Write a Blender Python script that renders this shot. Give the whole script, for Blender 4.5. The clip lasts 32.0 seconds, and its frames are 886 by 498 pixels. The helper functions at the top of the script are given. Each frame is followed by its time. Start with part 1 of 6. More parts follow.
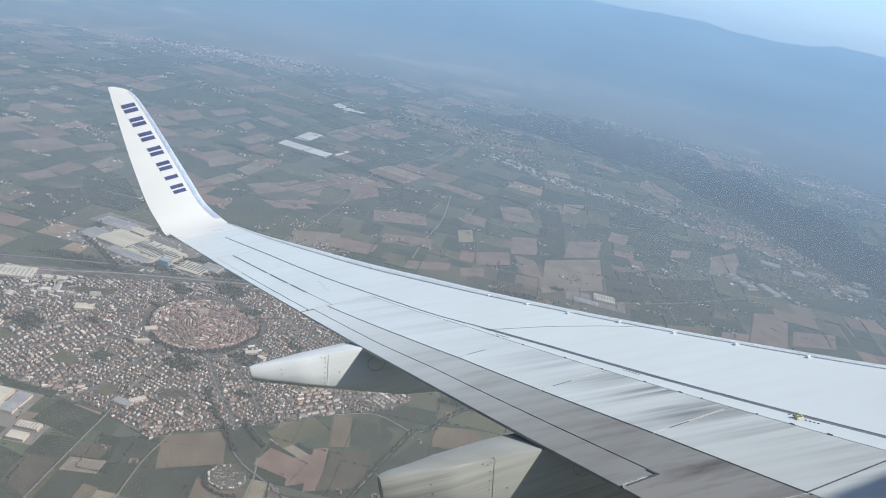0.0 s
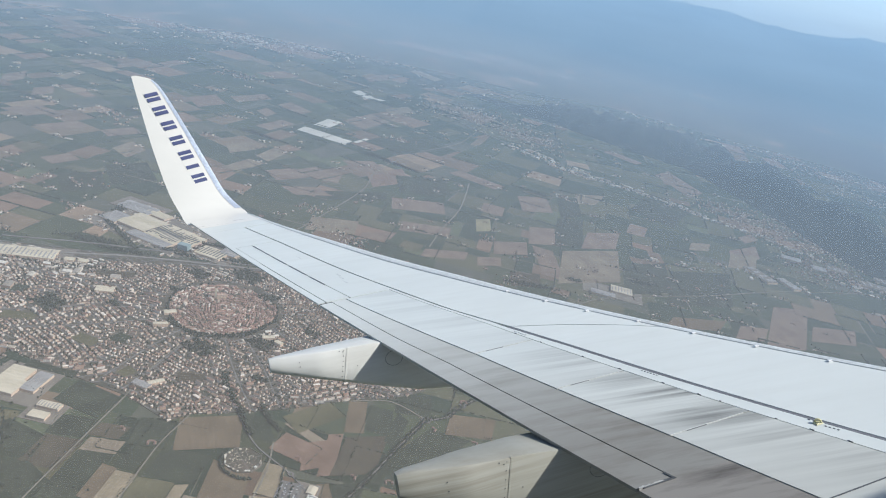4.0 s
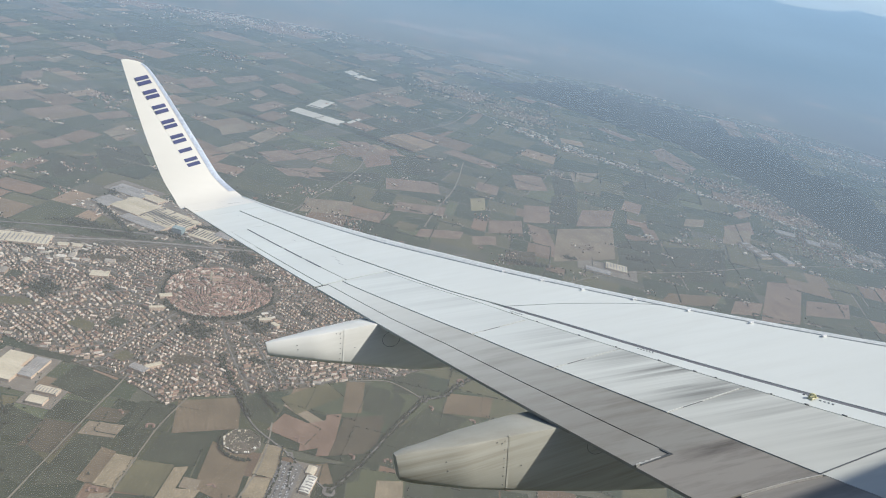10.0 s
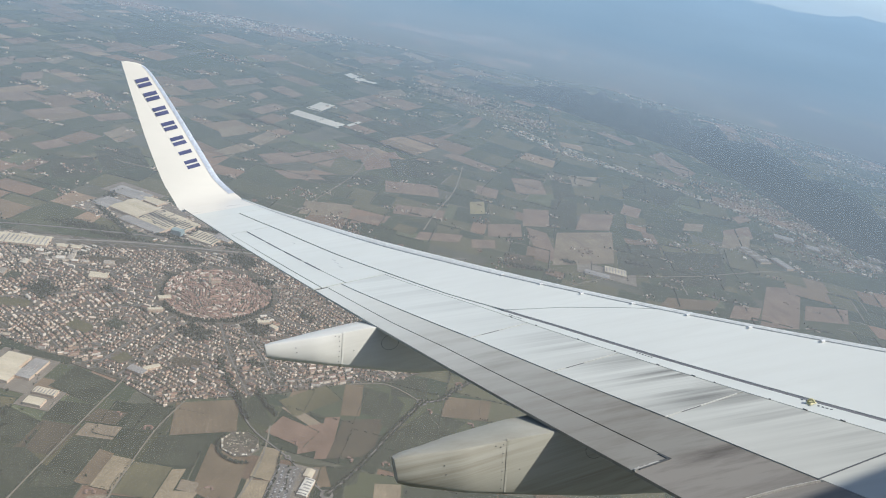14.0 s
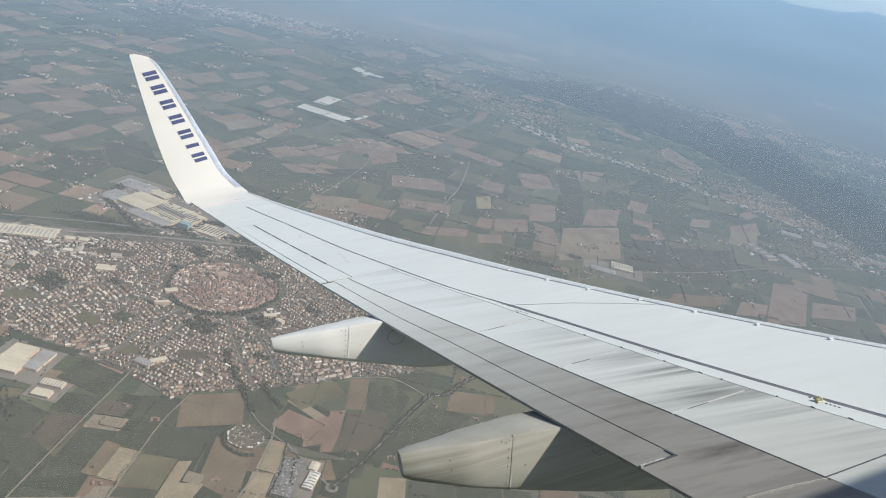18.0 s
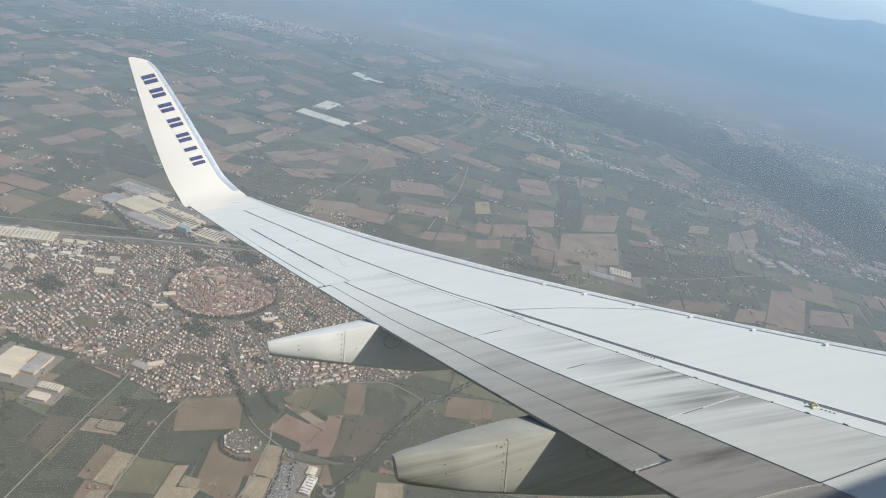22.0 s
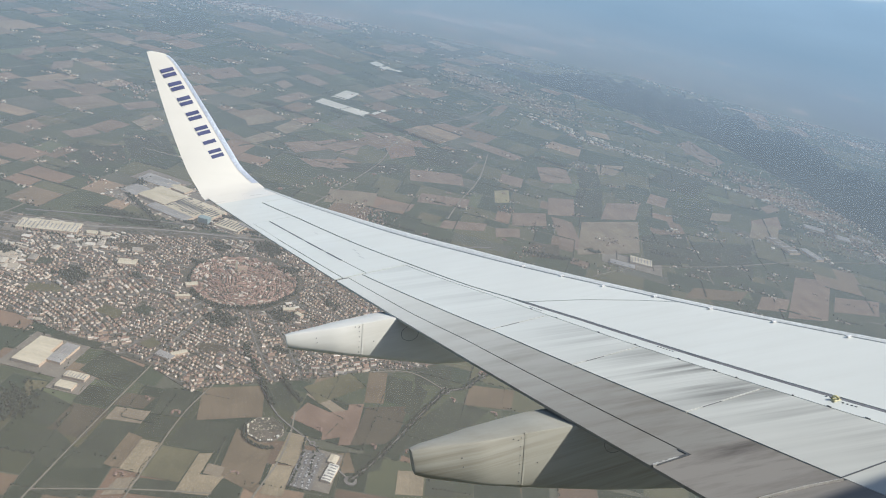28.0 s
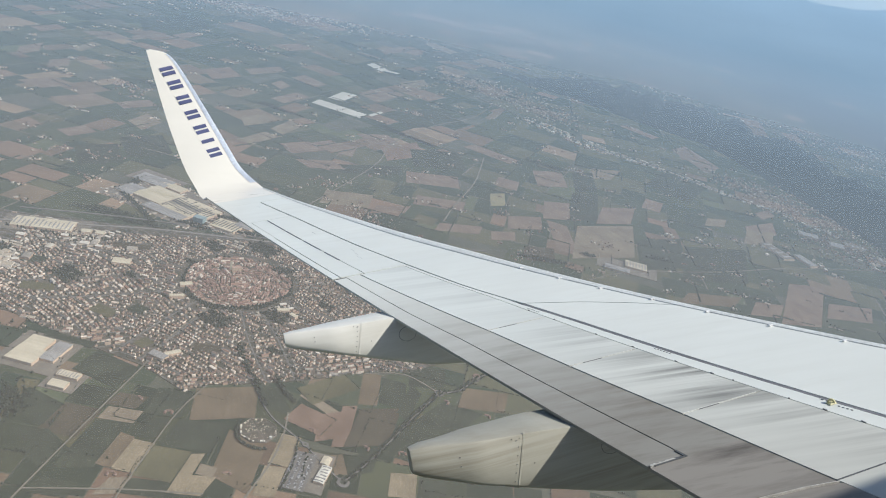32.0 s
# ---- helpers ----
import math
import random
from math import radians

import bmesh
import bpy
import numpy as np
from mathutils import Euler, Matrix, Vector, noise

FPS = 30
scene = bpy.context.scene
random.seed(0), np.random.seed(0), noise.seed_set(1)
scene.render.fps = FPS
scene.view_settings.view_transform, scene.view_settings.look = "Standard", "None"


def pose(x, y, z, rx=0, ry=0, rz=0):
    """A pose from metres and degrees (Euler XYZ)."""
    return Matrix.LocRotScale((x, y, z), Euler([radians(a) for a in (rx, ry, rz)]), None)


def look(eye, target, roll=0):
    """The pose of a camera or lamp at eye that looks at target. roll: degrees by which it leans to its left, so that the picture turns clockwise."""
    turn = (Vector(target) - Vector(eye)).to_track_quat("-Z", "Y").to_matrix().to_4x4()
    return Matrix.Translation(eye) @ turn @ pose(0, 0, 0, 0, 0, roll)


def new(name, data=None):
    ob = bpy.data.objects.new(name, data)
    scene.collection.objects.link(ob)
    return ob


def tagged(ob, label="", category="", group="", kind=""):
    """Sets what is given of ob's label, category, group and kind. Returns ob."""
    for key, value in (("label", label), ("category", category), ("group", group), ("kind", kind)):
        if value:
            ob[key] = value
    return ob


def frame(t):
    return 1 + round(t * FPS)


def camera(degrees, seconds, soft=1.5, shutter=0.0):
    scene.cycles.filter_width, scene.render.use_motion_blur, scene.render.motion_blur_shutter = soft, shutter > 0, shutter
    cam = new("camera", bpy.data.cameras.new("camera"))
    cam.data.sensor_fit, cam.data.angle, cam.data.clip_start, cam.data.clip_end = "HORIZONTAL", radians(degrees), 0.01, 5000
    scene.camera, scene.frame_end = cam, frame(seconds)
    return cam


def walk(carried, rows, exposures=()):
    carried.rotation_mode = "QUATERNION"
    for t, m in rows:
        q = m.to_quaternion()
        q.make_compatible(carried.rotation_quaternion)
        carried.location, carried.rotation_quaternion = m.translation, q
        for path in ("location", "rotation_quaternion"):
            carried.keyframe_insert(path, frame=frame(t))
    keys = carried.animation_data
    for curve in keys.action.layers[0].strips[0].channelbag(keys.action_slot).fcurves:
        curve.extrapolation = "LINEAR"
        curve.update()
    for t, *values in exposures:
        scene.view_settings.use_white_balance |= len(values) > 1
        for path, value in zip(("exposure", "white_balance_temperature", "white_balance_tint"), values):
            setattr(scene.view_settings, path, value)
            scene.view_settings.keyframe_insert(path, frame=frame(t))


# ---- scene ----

# ---- camera and its way: rows of seconds, place and turn ----
WALK = [
    (0, 0.043, -0.042, 399.912, 69.05, -10.90, -1.61),
    (0.5, 0.017, -0.048, 399.946, 69.04, -11.27, -1.61),
    (1, 0.012, -0.053, 399.941, 69.21, -12.30, -1.17),
    (1.5, 0.026, -0.044, 399.933, 69.19, -12.74, -0.66),
    (2, 0.047, -0.029, 399.926, 68.91, -12.25, -0.24),
    (2.5, 0.031, -0.031, 399.944, 68.55, -11.91, 0.08),
    (3, 0.011, -0.027, 399.966, 68.41, -12.04, 0.05),
    (3.5, 0.022, -0.012, 399.975, 68.25, -11.77, -0.00),
    (4, 0.008, -0.012, 399.985, 67.89, -11.26, -0.03),
    (4.5, 0.005, -0.014, 399.999, 67.50, -10.42, 0.00),
    (6.5, 0.011, 0.001, 399.992, 67.14, -10.29, 0.04),
    (7, 0.014, 0.006, 399.988, 67.16, -10.44, -0.07),
    (7.5, 0.003, -0.001, 399.998, 67.11, -10.62, -0.28),
    (8, 0.010, -0.006, 399.996, 67.04, -10.72, -0.41),
    (8.5, 0.001, -0.009, 400.002, 66.81, -10.74, -0.57),
    (9, -0.003, -0.008, 400.004, 66.64, -10.73, -0.70),
    (9.5, 0.004, 0.001, 399.981, 66.64, -10.76, -0.69),
    (10, 0.000, -0.005, 399.997, 66.48, -10.66, -0.70),
    (10.5, 0.002, -0.010, 400.000, 66.45, -10.64, -0.72),
    (11, -0.000, -0.010, 400.005, 66.43, -10.61, -0.73),
    (11.5, 0.008, 0.001, 400.000, 66.45, -10.59, -0.71),
    (12, 0.014, 0.003, 399.987, 66.54, -10.59, -0.68),
    (12.5, 0.011, -0.001, 400.003, 66.51, -10.53, -0.64),
    (13, 0.011, -0.001, 400.004, 66.57, -10.64, -0.58),
    (13.5, -0.000, -0.008, 400.003, 66.65, -10.82, -0.63),
    (14, -0.003, -0.010, 400.002, 66.71, -10.93, -0.65),
    (14.5, -0.007, -0.010, 400.009, 66.71, -11.01, -0.65),
    (16.5, 0.015, 0.009, 399.992, 66.60, -11.01, -0.32),
    (17, 0.011, 0.003, 399.996, 66.48, -10.89, -0.22),
    (17.5, -0.001, -0.003, 399.994, 66.35, -10.95, -0.14),
    (18, -0.009, 0.002, 399.998, 66.19, -11.05, -0.08),
    (18.5, 0.007, 0.007, 399.996, 66.16, -11.09, 0.01),
    (19, 0.005, 0.002, 400.001, 66.17, -11.17, 0.01),
    (19.5, 0.012, 0.003, 400.009, 66.21, -11.21, 0.02),
    (20, 0.005, -0.002, 400.013, 66.30, -11.36, -0.05),
    (20.5, 0.000, -0.006, 400.004, 66.43, -11.47, -0.12),
    (21, 0.009, -0.004, 399.996, 66.52, -11.44, -0.10),
    (21.5, 0.007, -0.013, 400.000, 66.55, -11.39, -0.07),
    (22, 0.013, -0.008, 399.996, 66.57, -11.37, -0.06),
    (22.5, 0.004, -0.014, 399.996, 66.58, -11.42, -0.05),
    (23, 0.015, -0.006, 399.991, 66.59, -11.48, 0.08),
    (23.5, 0.011, -0.010, 399.994, 66.53, -11.56, 0.20),
    (24, 0.009, -0.011, 400.001, 66.29, -11.13, 0.41),
    (24.5, 0.013, -0.002, 400.000, 65.98, -10.58, 0.73),
    (25, 0.018, -0.002, 399.997, 65.82, -10.30, 0.90),
    (25.5, 0.011, -0.004, 400.002, 65.71, -10.19, 0.94),
    (27.5, 0.015, 0.019, 400.060, 65.31, -10.26, 1.02),
    (28, 0.039, 0.022, 400.029, 65.51, -10.47, 1.19),
    (28.5, 0.027, 0.010, 400.016, 65.63, -10.66, 1.20),
    (29, 0.013, 0.002, 400.014, 65.67, -10.75, 1.18),
    (29.5, 0.009, -0.003, 400.011, 65.66, -10.82, 1.17),
    (30, -0.001, -0.012, 400.018, 65.64, -10.89, 1.15),
    (30.5, 0.003, -0.010, 400.022, 65.68, -10.92, 1.17),
    (31, 0.008, -0.006, 400.018, 65.73, -10.99, 1.17),
    (31.5, -0.004, -0.011, 400.025, 65.69, -11.08, 1.10),
    (32, 0.002, -0.008, 400.014, 65.71, -11.17, 1.11),
]
cam = camera(60.74, 32.0, soft=1.05)
walk(cam, [(t, pose(*row)) for t, *row in WALK], exposures=[(0.0, 0.45, 5800, 9), (3.5, 0.45, 5950, 9), (9.0, 0.45, 6280, 9), (32.0, 0.45, 6330, 9)])

# ---- world, sun ----
SUN = Vector((0.644, -0.072, 0.762)).normalized()
SUN_HEIGHT = math.asin(SUN.z)
SUN_TURN = math.atan2(SUN.x, SUN.y)
world = bpy.data.worlds.new("world")
world.use_nodes = True
scene.world = world
sky = world.node_tree.nodes.new("ShaderNodeTexSky")
sky.sky_type = "NISHITA"
sky.sun_disc = False
sky.sun_elevation, sky.sun_rotation = SUN_HEIGHT, SUN_TURN
sky.altitude, sky.air_density, sky.dust_density, sky.ozone_density = 1600, 1.0, 4.0, 1.0
back = world.node_tree.nodes["Background"]
back.inputs["Strength"].default_value = 0.08
world.node_tree.links.new(sky.outputs[0], back.inputs["Color"])
lamp = bpy.data.lights.new("sun", "SUN")
lamp.energy, lamp.angle, lamp.color = 3.5, radians(0.6), (1.0, 0.95, 0.87)
sun = new("sun", lamp)
sun.matrix_world = look(SUN * 100, (0, 0, 0))


# ---- small tools ----
def part(name, bm, material, parent=None, label=""):
    """One bmesh (or mesh) as one object under its thing."""
    if isinstance(bm, bmesh.types.BMesh):
        mesh = bpy.data.meshes.new(name)
        bm.normal_update()
        bm.to_mesh(mesh)
        bm.free()
    else:
        mesh = bm
    if material and not mesh.materials:
        mesh.materials.append(material)
    ob = new(name, mesh)
    if parent:
        ob.parent = parent
    return tagged(ob, label)


def thing(name, m, label, category, group=""):
    ob = new(name)
    ob.empty_display_size = 0.5
    ob.matrix_world = m
    return tagged(ob, label, category, group)


def smooth(ob, on=True):
    ob.data.polygons.foreach_set("use_smooth", [on] * len(ob.data.polygons))
    return ob


def raw_mesh(name, verts, faces, mats, index=None):
    mesh = bpy.data.meshes.new(name)
    mesh.from_pydata([tuple(v) for v in verts], [], [tuple(f) for f in faces])
    for m in mats:
        mesh.materials.append(m)
    if index is not None:
        mesh.polygons.foreach_set("material_index", list(index))
    mesh.update()
    return mesh


def box(bm, x0, x1, y0, y1, z0, z1, bevel=0.0):
    made = bmesh.ops.create_cube(bm, size=1.0)["verts"]
    bmesh.ops.scale(bm, vec=(x1 - x0, y1 - y0, z1 - z0), verts=made)
    bmesh.ops.translate(bm, vec=((x0 + x1) / 2, (y0 + y1) / 2, (z0 + z1) / 2), verts=made)
    if bevel:
        edges = list({e for v in made for e in v.link_edges})
        bmesh.ops.bevel(bm, geom=edges, offset=bevel, segments=2, affect="EDGES", profile=0.6)
    return made


# ---- materials ----
def shader(name, rough=0.6, metal=0.0):
    m = bpy.data.materials.new(name)
    m.use_nodes = True
    n = m.node_tree.nodes
    b = n["Principled BSDF"]
    b.inputs["Roughness"].default_value = rough
    b.inputs["Metallic"].default_value = metal
    return m, n, m.node_tree.links, b


def node(n, kind, **values):
    made = n.new(kind)
    for key, value in values.items():
        made.inputs[key].default_value = value
    return made


def ramp(n, stops, constant=False):
    r = n.new("ShaderNodeValToRGB")
    r.color_ramp.interpolation = "CONSTANT" if constant else "LINEAR"
    while len(r.color_ramp.elements) < len(stops):
        r.color_ramp.elements.new(0.5)
    for e, (at, colour) in zip(r.color_ramp.elements, stops):
        e.position, e.color = at, (*colour, 1)
    return r


def coords(n, links, scale=(1, 1, 1), which="Object"):
    tc = n.new("ShaderNodeTexCoord")
    mp = n.new("ShaderNodeMapping")
    mp.inputs["Scale"].default_value = scale
    links.new(tc.outputs[which], mp.inputs["Vector"])
    return mp.outputs[0]


def mixed(n, links, kind, factor, a, b):
    """A colour mix; factor, a and b are sockets or values."""
    x = n.new("ShaderNodeMix")
    x.data_type, x.blend_type = "RGBA", kind
    for socket, value in ((x.inputs[0], factor), (x.inputs[6], a), (x.inputs[7], b)):
        if isinstance(value, bpy.types.NodeSocket):
            links.new(value, socket)
        elif isinstance(value, (int, float)):
            socket.default_value = value
        else:
            socket.default_value = (*value, 1)
    return x.outputs[2]


def grainy(name, dark, light, rough=0.7, scale=1.0, fine=14.0, bump=0.15, metal=0.0, stretch=(1, 1, 1), which="Object"):
    """A surface that varies at two scales between two colours, with a little relief."""
    m, n, links, b = shader(name, rough, metal)
    at = coords(n, links, stretch, which)
    big = node(n, "ShaderNodeTexNoise", Scale=scale, Detail=4.0)
    small = node(n, "ShaderNodeTexNoise", Scale=scale * fine, Detail=3.0)
    links.new(at, big.inputs["Vector"])
    links.new(at, small.inputs["Vector"])
    r = ramp(n, [(0.32, dark), (0.68, light)])
    links.new(big.outputs[0], r.inputs[0])
    grain = ramp(n, [(0.3, (0.8, 0.8, 0.8)), (0.7, (1.12, 1.12, 1.12))])
    links.new(small.outputs[0], grain.inputs[0])
    links.new(mixed(n, links, "MULTIPLY", 1.0, r.outputs[0], grain.outputs[0]), b.inputs["Base Color"])
    if bump:
        bp = node(n, "ShaderNodeBump", Strength=bump, Distance=0.02)
        links.new(small.outputs[0], bp.inputs["Height"])
        links.new(bp.outputs[0], b.inputs["Normal"])
    return m


def wing_paint(name, base, dirt, amount, rough=0.38, stretch=(0.28, 2.4, 0.6), cover=0.12, span=None, film=0.0):
    """Aircraft paint with grime drawn out along the flow of air."""
    m, n, links, b = shader(name, rough)
    broad = node(n, "ShaderNodeTexNoise", Scale=0.7, Detail=3.0)
    links.new(coords(n, links, (0.6, 1, 1)), broad.inputs["Vector"])
    streak = node(n, "ShaderNodeTexNoise", Scale=3.0, Detail=5.0, Roughness=0.65)
    slant = n.new("ShaderNodeMapping")  # the air flows a little outwards over the wing
    slant.inputs["Rotation"].default_value = (0, 0, radians(8))
    links.new(coords(n, links), slant.inputs["Vector"])
    drawn = n.new("ShaderNodeMapping")
    drawn.inputs["Scale"].default_value = stretch
    links.new(slant.outputs[0], drawn.inputs["Vector"])
    links.new(drawn.outputs[0], streak.inputs["Vector"])
    fine = node(n, "ShaderNodeTexNoise", Scale=90.0, Detail=2.0)
    links.new(coords(n, links), fine.inputs["Vector"])
    r = ramp(n, [(0.43, (0, 0, 0)), (0.70, (1, 1, 1))])
    links.new(streak.outputs[0], r.inputs[0])
    where = node(n, "ShaderNodeTexNoise", Scale=0.55, Detail=4.0)
    links.new(coords(n, links, (0.8, 1.3, 1)), where.inputs["Vector"])
    patch = ramp(n, [(0.40, (cover,) * 3), (0.62, (1, 1, 1))])
    links.new(where.outputs[0], patch.inputs[0])
    k0 = n.new("ShaderNodeMath")
    k0.operation = "MULTIPLY"
    links.new(r.outputs[0], k0.inputs[0])
    links.new(patch.outputs[0], k0.inputs[1])
    k = n.new("ShaderNodeMath")
    k.operation = "MULTIPLY"
    links.new(k0.outputs[0], k.inputs[0])
    k.inputs[1].default_value = amount
    if film:  # an even film of grime under the streaks
        even = n.new("ShaderNodeMath")
        even.operation = "ADD"
        links.new(k.outputs[0], even.inputs[0])
        even.inputs[1].default_value = film
        k = even
    if span:  # grime gathers towards the wing root
        cut = n.new("ShaderNodeSeparateXYZ")
        links.new(coords(n, links), cut.inputs[0])
        inward = n.new("ShaderNodeMapRange")
        for key, value in (("From Min", span[0]), ("From Max", span[1]), ("To Min", span[2]), ("To Max", 1.0)):
            inward.inputs[key].default_value = value
        links.new(cut.outputs["Y"], inward.inputs["Value"])
        k2 = n.new("ShaderNodeMath")
        k2.operation = "MULTIPLY"
        links.new(k.outputs[0], k2.inputs[0])
        links.new(inward.outputs[0], k2.inputs[1])
        k = k2
    tone = ramp(n, [(0.35, tuple(c * 0.93 for c in base)), (0.65, base)])
    links.new(broad.outputs[0], tone.inputs[0])
    links.new(mixed(n, links, "MIX", k.outputs[0], tone.outputs[0], dirt), b.inputs["Base Color"])
    bp = node(n, "ShaderNodeBump", Strength=0.04, Distance=0.004)
    links.new(fine.outputs[0], bp.inputs["Height"])
    links.new(bp.outputs[0], b.inputs["Normal"])
    rr = ramp(n, [(0.3, (rough * 0.85,) * 3), (0.7, (min(1, rough * 1.4),) * 3)])
    links.new(streak.outputs[0], rr.inputs[0])
    links.new(rr.outputs[0], b.inputs["Roughness"])
    return m




def spoiler_paint(name, base, dirt):
    """White paint with dark runs that start at the hinge line and fade aft, thickest over the middle panels."""
    m, n, links, b = shader(name, 0.38)
    cut = n.new("ShaderNodeSeparateXYZ")
    links.new(coords(n, links), cut.inputs[0])
    aft = node(n, "ShaderNodeMath")
    aft.operation = "MULTIPLY_ADD"  # distance behind the hinge line
    aft.inputs[1].default_value, aft.inputs[2].default_value = -0.415, 5.42
    links.new(cut.outputs["Y"], aft.inputs[0])
    behind = n.new("ShaderNodeMath")
    behind.operation = "SUBTRACT"
    links.new(aft.outputs[0], behind.inputs[0])
    links.new(cut.outputs["X"], behind.inputs[1])
    fade = ramp(n, [(0.0, (1, 1, 1)), (0.25, (0.85, 0.85, 0.85)), (0.6, (0.35, 0.35, 0.35)), (1.0, (0.18, 0.18, 0.18))])
    links.new(behind.outputs[0], fade.inputs[0])
    span = n.new("ShaderNodeMapRange")
    span.inputs["From Min"].default_value, span.inputs["From Max"].default_value = 4.0, 12.0
    links.new(cut.outputs["Y"], span.inputs["Value"])
    thick = ramp(n, [(0.20, (0.30,) * 3), (0.30, (0.42,) * 3), (0.345, (0.6,) * 3), (0.36, (1.0,) * 3), (0.40, (1.0,) * 3), (0.44, (0.65,) * 3), (0.50, (0.40,) * 3), (0.62, (0.15,) * 3)])
    links.new(span.outputs[0], thick.inputs[0])
    slant = n.new("ShaderNodeMapping")
    slant.inputs["Rotation"].default_value = (0, 0, radians(12))
    links.new(coords(n, links), slant.inputs["Vector"])
    runs = []
    for stretch, scale, lo, hi in (((0.10, 2.2, 0.4), 2.6, 0.43, 0.62), ((0.16, 6.0, 0.4), 2.6, 0.44, 0.66)):
        drawn = n.new("ShaderNodeMapping")
        drawn.inputs["Scale"].default_value = stretch
        links.new(slant.outputs[0], drawn.inputs["Vector"])
        noise = node(n, "ShaderNodeTexNoise", Scale=scale, Detail=3.0, Roughness=0.6)
        links.new(drawn.outputs[0], noise.inputs["Vector"])
        r = ramp(n, [(lo, (0, 0, 0)), (hi, (1, 1, 1))])
        links.new(noise.outputs[0], r.inputs[0])
        runs.append(r.outputs[0])
    k = mixed(n, links, "ADD", 0.55, runs[0], runs[1])
    k = mixed(n, links, "MULTIPLY", 1.0, k, fade.outputs[0])
    k = mixed(n, links, "MULTIPLY", 1.0, k, thick.outputs[0])
    k = mixed(n, links, "MULTIPLY", 1.0, k, (0.85, 0.85, 0.85))
    broad = node(n, "ShaderNodeTexNoise", Scale=1.1, Detail=4.0)
    links.new(coords(n, links, (0.7, 1, 1)), broad.inputs["Vector"])
    tone = ramp(n, [(0.35, tuple(c * 0.95 for c in base)), (0.65, base)])
    links.new(broad.outputs[0], tone.inputs[0])
    film = ramp(n, [(0.22, (0.80, 0.775, 0.745)), (0.45, (0.92, 0.905, 0.885)), (0.62, (1, 1, 1))])  # thin brown film towards the root
    links.new(span.outputs[0], film.inputs[0])
    tone = mixed(n, links, "MULTIPLY", 1.0, tone.outputs[0], film.outputs[0])
    links.new(mixed(n, links, "MIX", k, tone, dirt), b.inputs["Base Color"])
    fine = node(n, "ShaderNodeTexNoise", Scale=70.0, Detail=2.0)
    links.new(coords(n, links), fine.inputs["Vector"])
    bp = node(n, "ShaderNodeBump", Strength=0.04, Distance=0.004)
    links.new(fine.outputs[0], bp.inputs["Height"])
    links.new(bp.outputs[0], b.inputs["Normal"])
    return m


WHITE = wing_paint("white_wing_paint", (0.715, 0.74, 0.695), (0.45, 0.445, 0.41), 0.15)
SPOILER = spoiler_paint("stained_spoiler_paint", (0.715, 0.74, 0.695), (0.12, 0.115, 0.10))
FLAP = wing_paint("grey_flap_paint", (0.71, 0.725, 0.675), (0.14, 0.118, 0.088), 0.30, cover=0.45, span=(10.9, 7.0, 0.06), film=0.74, stretch=(0.3, 2.0, 0.6))
GRIMY = wing_paint("grimy_inboard_flap_paint", (0.295, 0.272, 0.235), (0.07, 0.06, 0.048), 1.0, cover=0.4, stretch=(0.3, 2.0, 0.6))
FAIR_CLEAN = wing_paint("clean_fairing_paint", (0.77, 0.76, 0.70), (0.48, 0.46, 0.39), 0.5, 0.4, (0.22, 0.8, 2.8), cover=0.2)
JOINT = grainy("pale_joint_seal", (0.62, 0.62, 0.58), (0.74, 0.74, 0.70), 0.5, 4.0)
STRIP = grainy("grey_rubber_strip", (0.15, 0.155, 0.165), (0.20, 0.205, 0.215), 0.6, 3.0)
FAIR = wing_paint("fairing_paint", (0.42, 0.405, 0.34), (0.17, 0.145, 0.095), 0.85, 0.42, (0.10, 0.7, 4.2), cover=0.4)
GLET = wing_paint("winglet_paint", (0.80, 0.775, 0.70), (0.70, 0.68, 0.61), 0.3, 0.3)
SEAL = grainy("dark_gap_seal", (0.08, 0.086, 0.09), (0.115, 0.12, 0.125), 0.75, 3.0)
EDGE = grainy("worn_metal_edge", (0.56, 0.58, 0.565), (0.64, 0.66, 0.64), 0.45, 2.0, metal=0.0, bump=0.02)
GLEAM = grainy("polished_edge", (0.60, 0.66, 0.74), (0.70, 0.76, 0.83), 0.35, 2.0, metal=0.4, bump=0.02)
SILVER = grainy("chipped_bare_metal", (0.55, 0.53, 0.48), (0.75, 0.72, 0.66), 0.4, 9.0, metal=0.3, bump=0.3)
NAVY = grainy("navy_marking", (0.085, 0.10, 0.20), (0.11, 0.125, 0.245), 0.4, 4.0, bump=0.0)
YELLOW = grainy("yellow_paint", (0.60, 0.55, 0.28), (0.70, 0.65, 0.38), 0.5, 8.0)
STEEL = grainy("fastener_steel", (0.14, 0.14, 0.14), (0.28, 0.28, 0.28), 0.5, 9.0, metal=0.6)
LAMPW = grainy("white_stud", (0.75, 0.75, 0.75), (0.85, 0.85, 0.85), 0.3, 9.0)
HULL = grainy("fuselage_paint", (0.6, 0.6, 0.6), (0.7, 0.7, 0.7), 0.4, 1.0)

# ================= the wing =================
# wing axes: x forward, y outboard, z up; the aircraft climbs in a left bank
AIR = pose(2.3951, -1.0854, 399.9637, -19.0298, -12.8264, 22.1644)
TIP = 17.0


def nose_x(y):
    s = TIP - y
    return 0.4935 * s - 0.017396 * s * (15 - s) + 0.045 * min(1.0, s / 4) - 0.09 * math.exp(-s / 1.3) + 0.10 * max(0, s - 6.5) / 4


